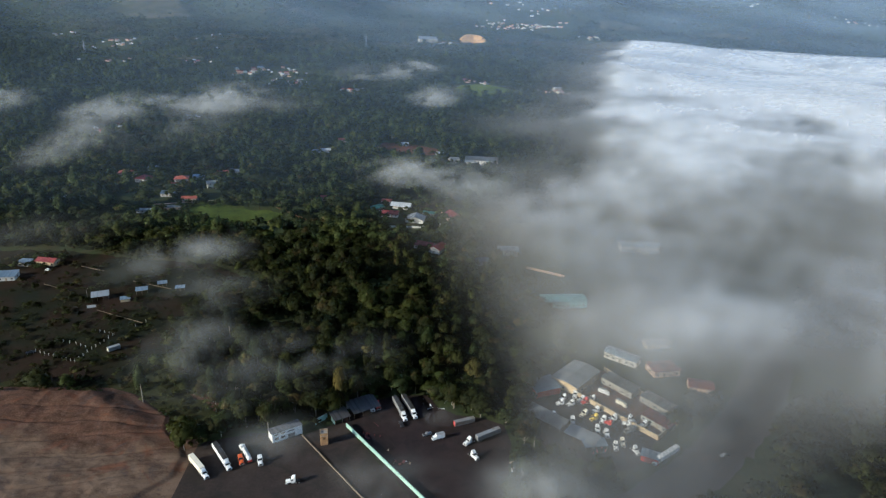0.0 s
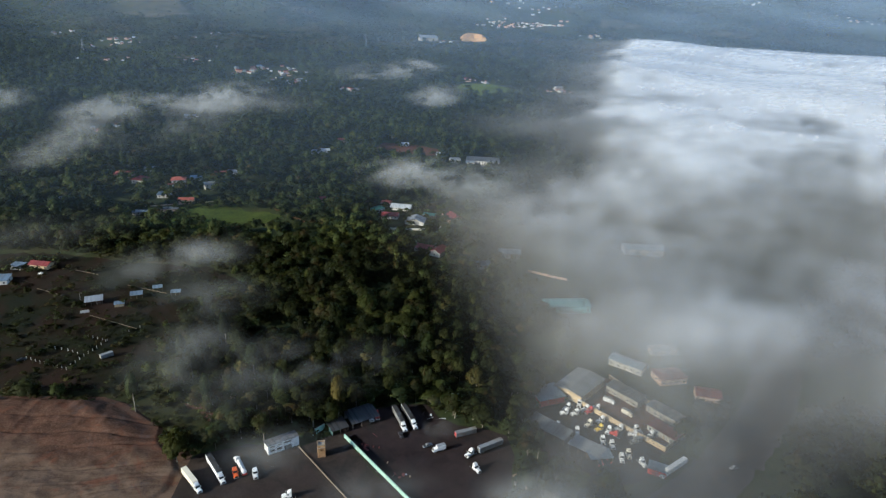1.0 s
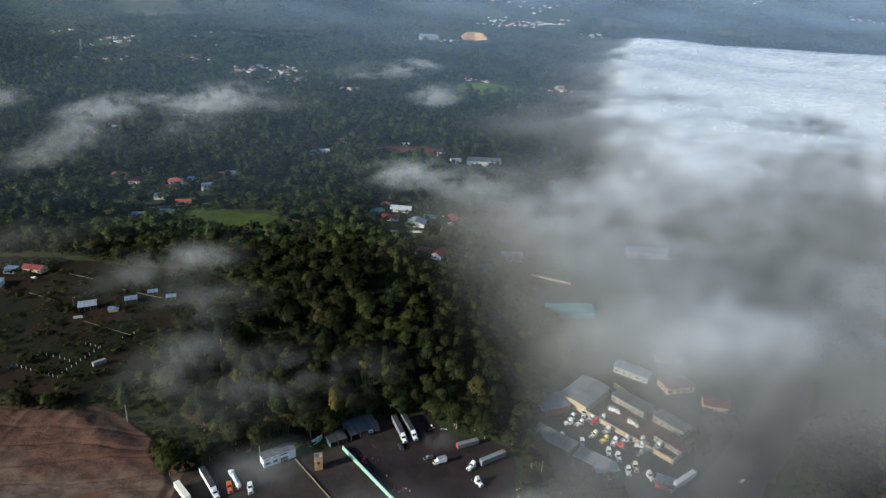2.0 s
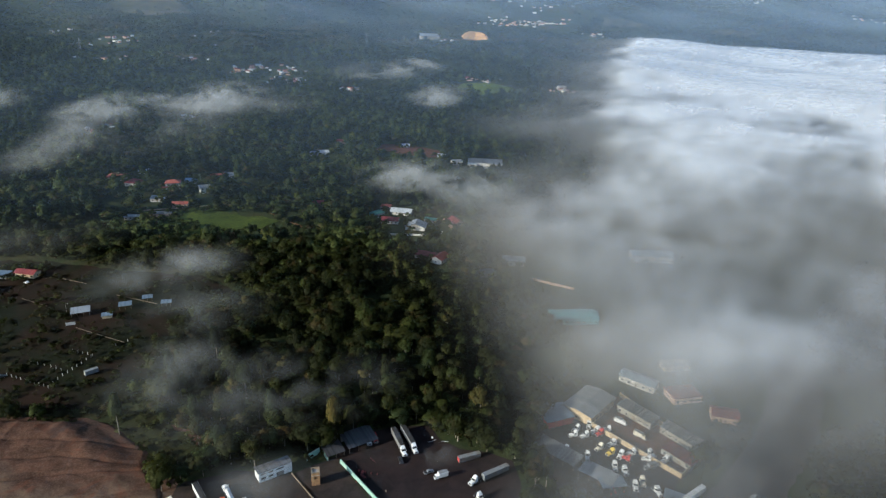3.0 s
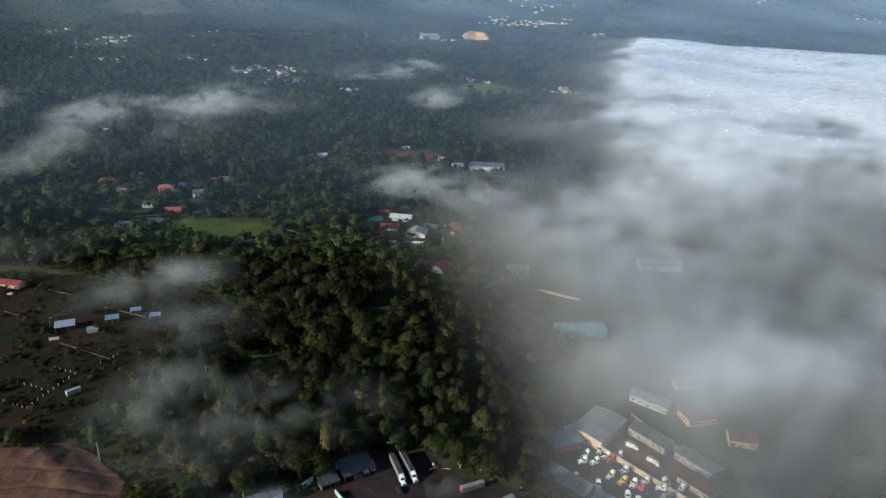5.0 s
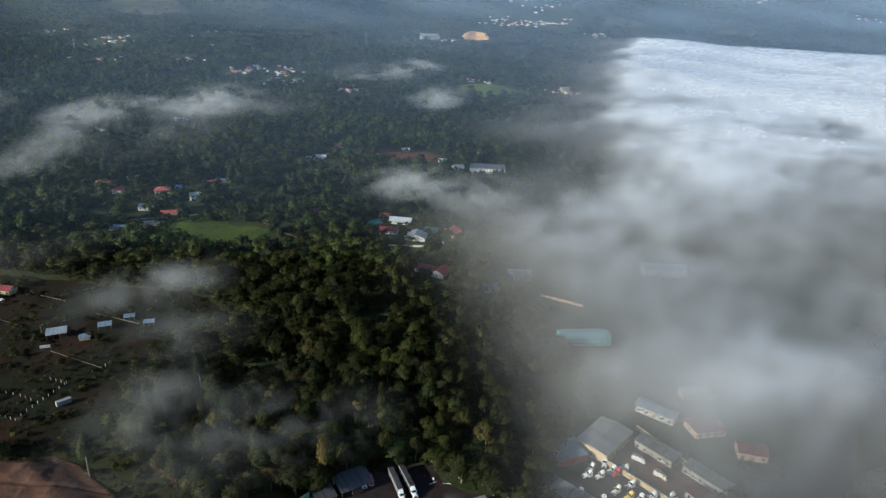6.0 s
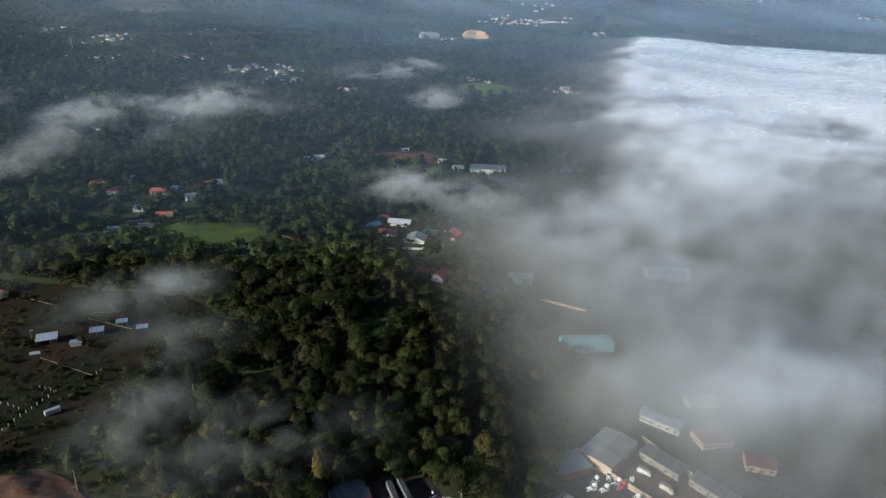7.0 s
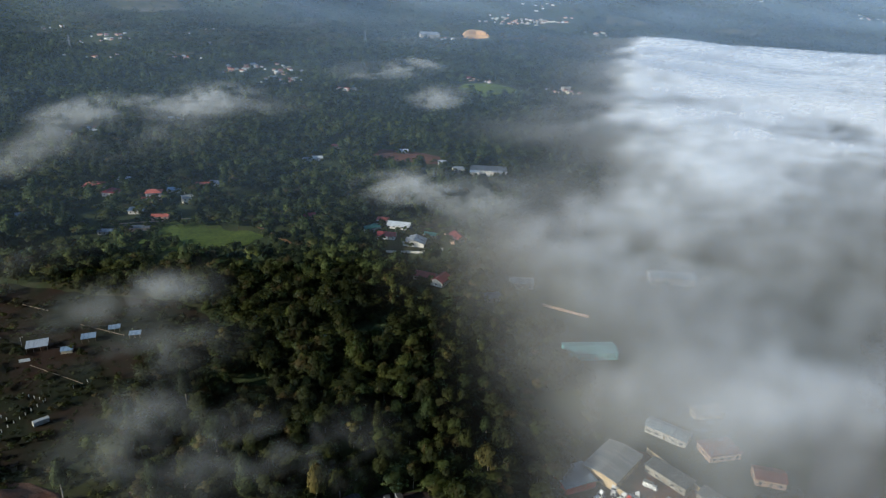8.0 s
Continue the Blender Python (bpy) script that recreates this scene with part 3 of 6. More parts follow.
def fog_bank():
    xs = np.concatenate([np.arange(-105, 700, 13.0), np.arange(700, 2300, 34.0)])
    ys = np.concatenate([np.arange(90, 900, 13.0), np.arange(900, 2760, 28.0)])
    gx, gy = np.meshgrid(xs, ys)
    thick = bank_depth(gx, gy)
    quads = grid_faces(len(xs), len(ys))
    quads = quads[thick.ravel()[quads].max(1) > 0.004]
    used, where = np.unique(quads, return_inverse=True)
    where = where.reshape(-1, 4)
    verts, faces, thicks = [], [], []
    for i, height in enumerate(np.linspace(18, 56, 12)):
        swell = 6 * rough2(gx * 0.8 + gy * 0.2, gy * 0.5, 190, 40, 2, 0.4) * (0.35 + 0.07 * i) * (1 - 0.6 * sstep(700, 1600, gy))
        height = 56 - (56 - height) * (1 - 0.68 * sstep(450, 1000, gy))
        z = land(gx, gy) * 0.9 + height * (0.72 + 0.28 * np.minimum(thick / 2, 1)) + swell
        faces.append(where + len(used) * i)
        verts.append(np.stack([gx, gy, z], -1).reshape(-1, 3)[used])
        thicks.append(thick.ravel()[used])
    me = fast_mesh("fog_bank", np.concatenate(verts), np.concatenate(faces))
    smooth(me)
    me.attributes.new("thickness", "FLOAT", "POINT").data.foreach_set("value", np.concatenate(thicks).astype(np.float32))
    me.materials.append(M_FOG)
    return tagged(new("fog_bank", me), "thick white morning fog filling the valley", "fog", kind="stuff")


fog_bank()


def mist_wisp(x, y, rx, ry, height, strength, seed, lean):
    """A drifting patch of thin mist: gently domed veils one above another, thinning outwards."""
    n = 29
    gu, gv = np.meshgrid(np.linspace(-1, 1, n), np.linspace(-1, 1, n))
    r = np.hypot(gu + 0.16 * rough2(gu * 50, gv * 50, 40, int(seed) + 3, 2), gv + 0.16 * rough2(gu * 50, gv * 50, 40, int(seed) + 8, 2))
    quads = grid_faces(n, n)
    quads = quads[r.ravel()[quads].min(1) < 1]
    verts, faces, thicks = [], [], []
    for i in range(7):
        k = 1.0 - 0.09 * abs(i - 2)
        px, py = x + gu * rx * k + gv * ry * 0.12, y + gv * ry * k + 0.06 * gu * rx
        z = float(land(x, y)) + 20 + lean * ry * (1 + gv) + height * (0.12 * i + 0.12 * (1 - r * r) * i / 6)
        faces.append(quads + n * n * i)
        verts.append(np.stack([px, py, z], -1).reshape(-1, 3))
        thicks.append((-math.log(1 - strength) * 1.35 * np.clip(1 - r, 0, 1) ** 2.0 * (1 + 1.2 * r)).ravel())
    me = fast_mesh("mist_wisp", np.concatenate(verts), np.concatenate(faces))
    smooth(me)
    me.attributes.new("thickness", "FLOAT", "POINT").data.foreach_set("value", np.concatenate(thicks).astype(np.float32))
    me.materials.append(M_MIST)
    return tagged(new("mist_wisp", me), "thin torn patch of drifting white mist above trees", "mist", "mist wisps over the woods", kind="stuff")


FAR_WISPS = [(-455, 955, 85, 95, 9, 0.46), (-440, 925, 70, 70, 8, 0.25), (-325, 1080, 110, 100, 9, 0.56), (-345, 1065, 70, 70, 8, 0.38), (-410, 1100, 90, 60, 7, 0.26), (-640, 985, 75, 90, 9, 0.40),
             (-4, 1526, 95, 95, 8, 0.52), (-97, 1434, 130, 95, 7, 0.26), (34, 1147, 70, 90, 9, 0.50), (-400, 730, 60, 100, 9, 0.24), (-208, 1046, 100, 90, 8, 0.10), (0, 680, 84, 62, 9, 0.48),
             (62, 640, 80, 70, 10, 0.48), (-340, 850, 160, 120, 10, 0.13)]
NEAR_WISPS = [(-179, 451, 62, 66, 12, 0.22), (-165, 475, 40, 36, 10, 0.16), (-128, 316, 44, 56, 12, 0.14), (-141, 389, 56, 44, 9, 0.10), (-80, 312, 54, 42, 9, 0.08), (-41, 307, 56, 42, 9, 0.08),
              (-300, 480, 80, 80, 12, 0.06), (-95, 276, 60, 44, 10, 0.05), (4, 263, 30, 20, 6, 0.34), (-10, 210, 44, 30, 7, 0.08), (55, 201, 42, 32, 10, 0.46), (-60, 238, 40, 24, 7, 0.07)]
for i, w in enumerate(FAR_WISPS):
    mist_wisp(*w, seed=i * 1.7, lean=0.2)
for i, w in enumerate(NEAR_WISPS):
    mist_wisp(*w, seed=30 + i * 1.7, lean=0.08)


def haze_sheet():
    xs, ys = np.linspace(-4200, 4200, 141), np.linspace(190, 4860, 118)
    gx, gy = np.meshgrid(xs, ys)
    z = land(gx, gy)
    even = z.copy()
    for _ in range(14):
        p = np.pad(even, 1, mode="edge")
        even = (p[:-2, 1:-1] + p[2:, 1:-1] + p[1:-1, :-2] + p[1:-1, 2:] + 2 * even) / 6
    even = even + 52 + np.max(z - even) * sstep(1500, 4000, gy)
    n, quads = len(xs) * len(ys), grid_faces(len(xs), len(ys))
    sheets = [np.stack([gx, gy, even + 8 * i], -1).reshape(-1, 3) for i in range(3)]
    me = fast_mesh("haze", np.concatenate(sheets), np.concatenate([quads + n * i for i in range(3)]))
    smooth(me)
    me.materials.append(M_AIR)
    return tagged(new("haze", me), "blue-tinted sheets painting morning haze over the far valley", "haze", kind="stuff")


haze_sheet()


# ---------------------------------------------------------------- trees
ICO_V = []
_g = (1 + 5 ** 0.5) / 2
for a in (-1, 1):
    for b in (-_g, _g):
        ICO_V += [(0, a, b), (a, b, 0), (b, 0, a)]
ICO_V = np.array(ICO_V) / math.hypot(1, _g)
ICO_F = []
for i in range(12):
    for j in range(i + 1, 12):
        for k in range(j + 1, 12):
            d = [np.linalg.norm(ICO_V[p] - ICO_V[q]) for p, q in ((i, j), (j, k), (i, k))]
            if max(d) < 1.1:
                n = np.cross(ICO_V[j] - ICO_V[i], ICO_V[k] - ICO_V[i])
                ICO_F.append((i, j, k) if n @ ICO_V[i] > 0 else (i, k, j))
ICO_F = np.array(ICO_F)


OCTA_V = np.array([(1, 0, 0), (-1, 0, 0), (0, 1, 0), (0, -1, 0), (0, 0, 1), (0, 0, -1)], float)
OCTA_F = np.array([(0, 2, 4), (2, 1, 4), (1, 3, 4), (3, 0, 4), (2, 0, 5), (1, 2, 5), (3, 1, 5), (0, 3, 5)])


def leaf_cards(rng, centre, normal, size):
    """Small three-cornered leaf sprays lying about across the given normals."""
    n = len(centre)
    tilt = normal + rng.normal(0, 0.5, (n, 3))
    tilt /= np.linalg.norm(tilt, axis=1)[:, None]
    a = np.cross(tilt, rng.normal(0, 1, (n, 3)))
    a /= np.linalg.norm(a, axis=1)[:, None]
    b = np.cross(tilt, a)
    s = (size * rng.uniform(0.6, 1.4, n))[:, None]
    v = np.stack([centre - a * s * 0.7 - b * s * 0.4, centre + a * s * 0.7 - b * s * 0.3, centre + b * s * 0.8], 1).reshape(-1, 3)
    return v, np.arange(3 * n).reshape(-1, 3)


def crown(seed, kind, lobes, cards, leaf, fine=False):
    """A crown of leaf sprays on several lobes, one metre high and across; returns points, triangles and the rounded normals of the lobes."""
    rng = np.random.default_rng(seed)
    verts, faces, norms, count = [], [], [], 0
    core_v, core_f = (ICO_V, ICO_F) if fine else (OCTA_V, OCTA_F)
    for i in range(lobes):
        if kind == "pine":
            h = (i + 0.5) / lobes
            r = 0.17 + 0.15 * math.sin(0.5 + 2.2 * h)
            ang, off = i * 2.4 + rng.uniform(-0.5, 0.5), 0.24 * (1 - h) ** 0.6
            c = np.array([off * math.cos(ang), off * math.sin(ang), 0.50 + 0.40 * h])
            radii = np.array([r, r, 0.12])
        elif kind == "flat":
            ang, off = rng.uniform(0, 6.3), 0.38 * math.sqrt(rng.uniform(0, 1))
            r = rng.uniform(0.15, 0.24)
            c = np.array([off * math.cos(ang), off * math.sin(ang), 0.78 + rng.uniform(-0.1, 0.1)])
            radii = np.array([r, r, r * 0.5])
        else:
            ang, off = i * 2.4 + rng.uniform(-0.4, 0.4), 0.36 * math.sqrt((i + 0.3) / lobes)
            r = rng.uniform(0.15, 0.26)
            c = np.array([off * math.cos(ang), off * math.sin(ang), 0.80 - 1.3 * off * off - rng.uniform(0, 0.24)])
            radii = np.array([r, r, r * 0.85])
        n = max(1, cards // lobes)
        d = rng.normal(0, 1, (n, 3))
        d[:, 2] = np.abs(d[:, 2]) * np.where(rng.uniform(0, 1, n) < 0.7, 1, -0.7)
        d /= np.linalg.norm(d, axis=1)[:, None]
        at = c + d * radii * rng.uniform(0.75, 1.2, (n, 1))
        v, f = leaf_cards(rng, at, d, leaf)
        core = core_v * radii * 0.85 * rng.uniform(0.8, 1.1, (len(core_v), 1)) + c
        middle = np.array([0, 0, 0.5])
        for pts, tri, base in ((core, core_f, core), (v, f, np.repeat(at, 3, 0))):
            own, whole = (base - c) / radii, base - middle
            own, whole = own / np.linalg.norm(own, axis=1)[:, None], whole / np.linalg.norm(whole, axis=1)[:, None]
            verts.append(pts)
            faces.append(tri + count)
            norms.append(0.45 * own + 0.6 * whole + (0, 0, 0.4) + rng.normal(0, 0.16, (len(pts), 3)))
            count += len(pts)
    norms = np.concatenate(norms)
    return np.concatenate(verts), np.concatenate(faces), norms / np.linalg.norm(norms, axis=1)[:, None]


def round_off(me, norms):
    """Shades a crown by the rounded normals of its lobes."""
    smooth(me)
    me.normals_split_custom_set_from_vertices(norms.tolist())


def tube(bm, points, radii, sides=5):
    rings = []
    for i, p in enumerate(points):
        p = Vector(p)
        way = (Vector(points[min(i + 1, len(points) - 1)]) - Vector(points[max(i - 1, 0)])).normalized()
        q = way.to_track_quat("Z", "Y")
        rings.append([bm.verts.new(p + q @ Vector((radii[i] * math.cos(6.2832 * k / sides), radii[i] * math.sin(6.2832 * k / sides), 0))) for k in range(sides)])
    for a, b in zip(rings, rings[1:]):
        for k in range(sides):
            bm.faces.new((a[k], a[(k + 1) % sides], b[(k + 1) % sides], b[k]))
    bm.faces.new(rings[-1])
    bm.faces.new(rings[0][::-1])


def part(name, bm, material, parent, label=""):
    """One mesh under a thing or a part."""
    me = bpy.data.meshes.new(name)
    bm.to_mesh(me)
    bm.free()
    me.materials.append(material)
    ob = new(name, me)
    ob.parent = parent
    return tagged(ob, label) if label else ob


def thing(name, label, category, m, group="", kind=""):
    ob = new(name)
    ob.empty_display_size = 0.5
    ob.matrix_basis = m
    return tagged(ob, label, category, group, kind)


def tree(seed, kind, material, label, m, wide, tall, cards=420):
    """A tree: tapered trunk with limbs, and a crown of leaf clumps."""
    rng = random.Random(seed)
    root = thing("tree", label, "tree", m, "trees of the wood")
    bm = bmesh.new()
    top = tall * (0.92 if kind == "pine" else 0.66)
    lean = rng.uniform(-0.5, 0.5)
    tube(bm, [(0, 0, -0.6), (lean * 0.3, 0.1, top * 0.45), (lean, 0.2, top)], [tall * 0.022, tall * 0.016, tall * 0.005], 6)
    for i in range(0 if kind == "pine" else 6):
        a, h = rng.uniform(0, 6.3), rng.uniform(0.35, 0.6) * tall
        reach = wide * rng.uniform(0.22, 0.42)
        tube(bm, [(lean * h / top, 0.1, h), (reach * 0.5 * math.cos(a), reach * 0.5 * math.sin(a), h + tall * 0.12), (reach * math.cos(a), reach * math.sin(a), h + tall * 0.2)],
             [tall * 0.010, tall * 0.007, tall * 0.003], 4)
    part("trunk", bm, M_BARK, root, "pale grey trunk and limbs")
    if cards:
        lobes = {"pine": 9, "flat": 9}.get(kind, 11)
        v, f, norms = crown(seed, kind, lobes, int(cards * 2.7), 0.053, True)
        me = fast_mesh("crown", v * (wide, wide, tall), f)
        round_off(me, norms)
        me.materials.append(material)
        ob = new("crown", me)
        ob.parent = root
    return root


KINDS = [(11, "round", M_LEAF, "dense dark green broadleaf tree in the wood", 13, 13), (12, "round", M_LEAF, "dense dark green broadleaf tree in the wood", 15, 15),
         (13, "round", M_LIME, "light green broadleaf tree with a rounded crown", 12, 12), (14, "flat", M_LEAF, "spreading flat-topped tree with open pale limbs", 16, 14),
         (15, "flat", M_LIME, "light green flat-topped tree with pale limbs", 15, 13), (16, "pine", M_PINE, "tall slender dark pine above its neighbours", 9.5, 21),
         (17, "round", M_LEAF, "dense dark green broadleaf tree in the wood", 11, 16), (18, "round", M_PINE, "bushy dark green tree in the wood", 14, 12)]


def scatter(y0, y1, pitch, seed, keep=1.0, spread=0.74):
    """Jittered places for trees in a band of the valley, clear of open ground, roads and houses."""
    rng = np.random.default_rng(seed)
    xs = np.arange(-spread * y1 - 90, spread * y1 + 90, pitch)
    ys = np.arange(y0, y1, pitch)
    gx, gy = np.meshgrid(xs, ys)
    x = (gx + rng.uniform(-0.48, 0.48, gx.shape) * pitch).ravel()
    y = (gy + rng.uniform(-0.48, 0.48, gx.shape) * pitch).ravel()
    ok = (np.abs(x) < spread * y + 90) & (rng.uniform(0, 1, x.shape) < keep)
    for poly in CLEARINGS:
        ok &= ~inside(poly, x, y)
    for poly, deep in ((LAWN, 44), (PLOUGH, 26), (MEADOW, 10)):
        for k in (0.5, 1):
            ok &= ~inside(poly, x, y + deep * k)
    for poly in SPARSE:
        ok &= ~inside(poly, x, y) | (rng.uniform(0, 1, x.shape) < 0.05)
    for cx, cy, r in KEEP_CLEAR:
        front = 0.36 * 19 * cy / (214 - 0.036 * cy) if cy > 500 else 0
        near_y = np.clip(y, cy - front, cy)
        ok &= (x - cx) ** 2 + (y - near_y) ** 2 > r * r
    ok &= (bank_depth(x, y) < 1.1) | (y < 300) | (y > 2600)
    gap = np.sin(x / 31 + 2 * np.sin(y / 47)) * np.sin(y / 39 + 1.5 * np.sin(x / 53))
    ok &= (gap < 0.86) & (rough2(x, y, 26, 77, 2) < 0.52)
    return x[ok], y[ok]


def woods(name, x, y, shapes, material, label, seed, low=0.7, high=1.25, squat=0.7, lofty=1.08):
    """Many trees in one mesh: each a turned and scaled crown on a short trunk."""
    rng = np.random.default_rng(seed)
    pick = rng.integers(0, len(shapes), len(x))
    verts, faces, norms, count = [], [], [], 0
    for s, ((v, f, nv), wide, tall) in enumerate(shapes):
        here = pick == s
        n = int(here.sum())
        if not n:
            continue
        a, k, h = rng.uniform(0, 6.283, n), rng.uniform(low, high, n) * (1 + 0.3 * rough2(x[here], y[here], 55, 9, 3)), rng.uniform(squat, lofty, n)
        c, d = np.cos(a), np.sin(a)

        def turned(p, m):
            return p[None, :, 0] * (c * m)[:, None] - p[None, :, 1] * (d * m)[:, None], p[None, :, 0] * (d * m)[:, None] + p[None, :, 1] * (c * m)[:, None]

        px, py = turned(v, k * wide)
        pz = v[None, :, 2] * (tall * k * h)[:, None] + land(x[here], y[here])[:, None]
        verts.append(np.stack([px + x[here][:, None], py + y[here][:, None], pz], -1).reshape(-1, 3))
        qx, qy = turned(nv, np.ones(n))
        norms.append(np.stack([qx, qy, np.repeat(nv[None, :, 2], n, 0)], -1).reshape(-1, 3))
        faces.append((f[None] + (count + len(v) * np.arange(n))[:, None, None]).reshape(-1, 3))
        count += n * len(v)
    me = fast_mesh(name, np.concatenate(verts), np.concatenate(faces))
    round_off(me, np.concatenate(norms))
    me.materials.append(material)
    return tagged(new(name, me), label, "woods", kind="stuff")


def pole_tri(shape, w=0.016):
    """Adds a three-sided trunk to a unit crown."""
    v, f, norms = shape
    p = np.array([(w, 0, -0.05), (-w / 2, w, -0.05), (-w / 2, -w, -0.05), (0, 0, 0.7)])
    out = np.array([(1, 0, 0), (-0.5, 0.87, 0), (-0.5, -0.87, 0), (-0.7, -0.7, 0.1)])
    return np.concatenate([v, p]), np.concatenate([f, np.array([(0, 1, 3), (1, 2, 3), (2, 0, 3)]) + len(v)]), np.concatenate([norms, out])


def plant_woods():
    rng = random.Random(5)
    x, y = scatter(205, 545, 8.9, 21)
    near = (y < 415) & (x > -150) & (x < 75)
    order = np.flatnonzero(near)
    order = order[np.argsort(y[order] + 0.15 * np.abs(x[order]))][:290]
    single = np.zeros(len(x), bool)
    single[order] = True
    templates = {}
    for i in order:
        kind = rng.choices(range(8), (5, 4, 2, 2, 1.5, 1.3, 3, 3))[0]
        seed, shape, material, label, wide, tall = KINDS[kind]
        m = pose(x[i], y[i], float(land(x[i], y[i])), 0, 0, rng.uniform(0, 360)) @ Matrix.Diagonal((*[rng.uniform(0.55, 1.2)] * 2, rng.uniform(0.65, 1.3), 1))
        if kind in templates:
            copy_thing(templates[kind], m @ Matrix.Diagonal((*[1 / s for s in templates[kind].scale], 1)))
        else:
            templates[kind] = tree(seed, shape, material, label, m, wide, tall)
    rest = ~single
    split = np.random.default_rng(3).uniform(0, 1, len(x))
    mid = [(pole_tri(crown(31 + i, k, 9, 297, 0.066)), w, t) for i, (k, w, t) in enumerate([("round", 14, 13), ("round", 13, 15), ("flat", 16, 13), ("round", 15, 12), ("round", 12, 17)])]
    woods("broadleaf_wood", x[rest & (split < 0.8)], y[rest & (split < 0.8)], mid, M_LEAF, "dense dark broadleaf wood of mixed crowns", 1, 0.6, 1.25, 0.85, 1.3)
    woods("light_wood", x[rest & (split >= 0.8)], y[rest & (split >= 0.8)], mid[:4], M_LIME, "scattered lighter green broadleaf trees", 2, 0.55, 1.0, 0.85, 1.25)
    x, y = scatter(545, 1020, 10.6, 22)
    split = np.random.default_rng(4).uniform(0, 1, len(x))
    mid = [(pole_tri(crown(41 + i, k, 6, 112, 0.09)), w, t) for i, (k, w, t) in enumerate([("round", 17, 14), ("pine", 14, 21), ("pine", 12, 24), ("round", 16, 18), ("flat", 18, 14), ("round", 20, 14)])]
    split = split + 0.22 * sstep(700, 950, y)
    woods("broadleaf_wood", x[split < 0.66], y[split < 0.66], mid[:1] + mid[3:], M_LEAF_BRIGHT, "mixed woodland on the lower slope", 5, 0.5, 1.35)
    woods("pine_wood", x[split >= 0.66], y[split >= 0.66], mid[1:4], M_PINE, "darker pines among the slope's woodland", 6, 0.6, 1.15, 0.7, 1.1)
    x, y = scatter(1020, 2050, 13.4, 23)
    far = [(crown(51 + i, k, 3, 18, 0.15), w, t) for i, (k, w, t) in enumerate([("round", 19, 16), ("pine", 19, 22), ("round", 21, 17), ("round", 17, 19), ("pine", 16, 24)])]
    woods("distant_wood", x, y, far, M_PINE, "distant pine and broadleaf forest on the hills", 7, 0.5, 1.45)
    x, y = scatter(2050, 4700, 26, 24)
    far = [(crown(61 + i, k, 2, 8, 0.22), w, t) for i, (k, w, t) in enumerate([("round", 34, 20), ("round", 42, 17), ("round", 28, 24)])]
    woods("mountain_forest", x, y, far, M_HILL, "far forest covering the hills to the mountains", 8, 0.5, 1.35)
    # undergrowth that fills the gaps between the nearer trees
    x, y = scatter(225, 560, 5.4, 25)
    under = [(crown(91 + i, "round", 2, 16, 0.24), w, t) for i, (w, t) in enumerate([(5, 4), (6, 3.2), (4, 5), (7, 4.5)])]
    woods("undergrowth_scrub", x, y, under, M_LEAF, "dark scrub filling gaps below the trees", 14, 0.7, 1.3)
    # low bushes on the open ground
    rng2 = np.random.default_rng(9)
    bx, by = rng2.uniform(-400, -130, 2600), rng2.uniform(312, 515, 2600)
    ok = inside(PASTURE, bx, by) & (rough2(bx, by, 40, 8, 3) > -0.2)
    for cx, cy, r in KEEP_CLEAR:
        ok &= (bx - cx) ** 2 + (by - cy) ** 2 > r * r * 0.6
    bush = [(crown(71 + i, "round", 3, 24, 0.2), w, t) for i, (w, t) in enumerate([(2.6, 1.1), (1.8, 0.9), (2.2, 1.5), (1.6, 0.8), (5.5, 4.5)])]
    woods("pasture_bushes", bx[ok], by[ok], bush, M_LEAF, "low dark bushes dotted over rough pasture", 10)
    hx, hy = rng2.uniform(-300, -140, 420), rng2.normal(318, 6, 420)
    kx, ky = rng2.uniform(-300, -100, 900), rng2.uniform(264, 324, 900)
    ok = inside(BANK, kx, ky)
    hx, hy = np.concatenate([hx[:220], kx[ok]]), np.concatenate([hy[:220], ky[ok]])
    woods("hedgerow_scrub", hx, hy, bush, M_LEAF, "dense scrub along the top of an earth bank", 12, 0.5, 1.2)
    gx, gy = [], []
    for x0, y0, w in GARDENS:
        if y0 > 480:
            n = 20
            a, r = rng2.uniform(0, 6.283, n), rng2.uniform(0.55, 1.25, n) * (w * 0.6 + 5)
            gx.append(x0 + r * np.cos(a)), gy.append(y0 + 3 + r * np.sin(a) * 0.9)
    gx, gy = np.concatenate(gx), np.concatenate(gy)
    ok = np.ones(len(gx), bool)
    for x0, y0, w in GARDENS:
        ok &= (gx - x0) ** 2 + (gy - y0) ** 2 > (0.46 * w + 0.8) ** 2
    woods("garden_shrubs", gx[ok], gy[ok], [(crown(81 + i, "round", 4, 80, 0.12), w, t) for i, (w, t) in enumerate([(6, 5), (4.5, 3.5), (7, 7), (3.5, 6)])], M_LIME, "garden shrubs and small trees round houses", 13, 0.8, 1.4)
    mx, my = rng2.uniform(-262, -110, 1100), rng2.uniform(575, 685, 1100)
    ok = inside(MEADOW, mx, my)
    ok &= rough2(mx, my, 45, 31, 2) > -0.2
    mbush = [(crown(171 + i, "round", 4, 80, 0.12), w, t) for i, (w, t) in enumerate([(5, 2.5), (4, 2), (8, 8), (3, 1.5), (9, 10)])]
    woods("meadow_bushes", mx[ok], my[ok], mbush, M_LEAF_BRIGHT, "green bushes and small trees in a meadow", 11, 0.5, 1.1)



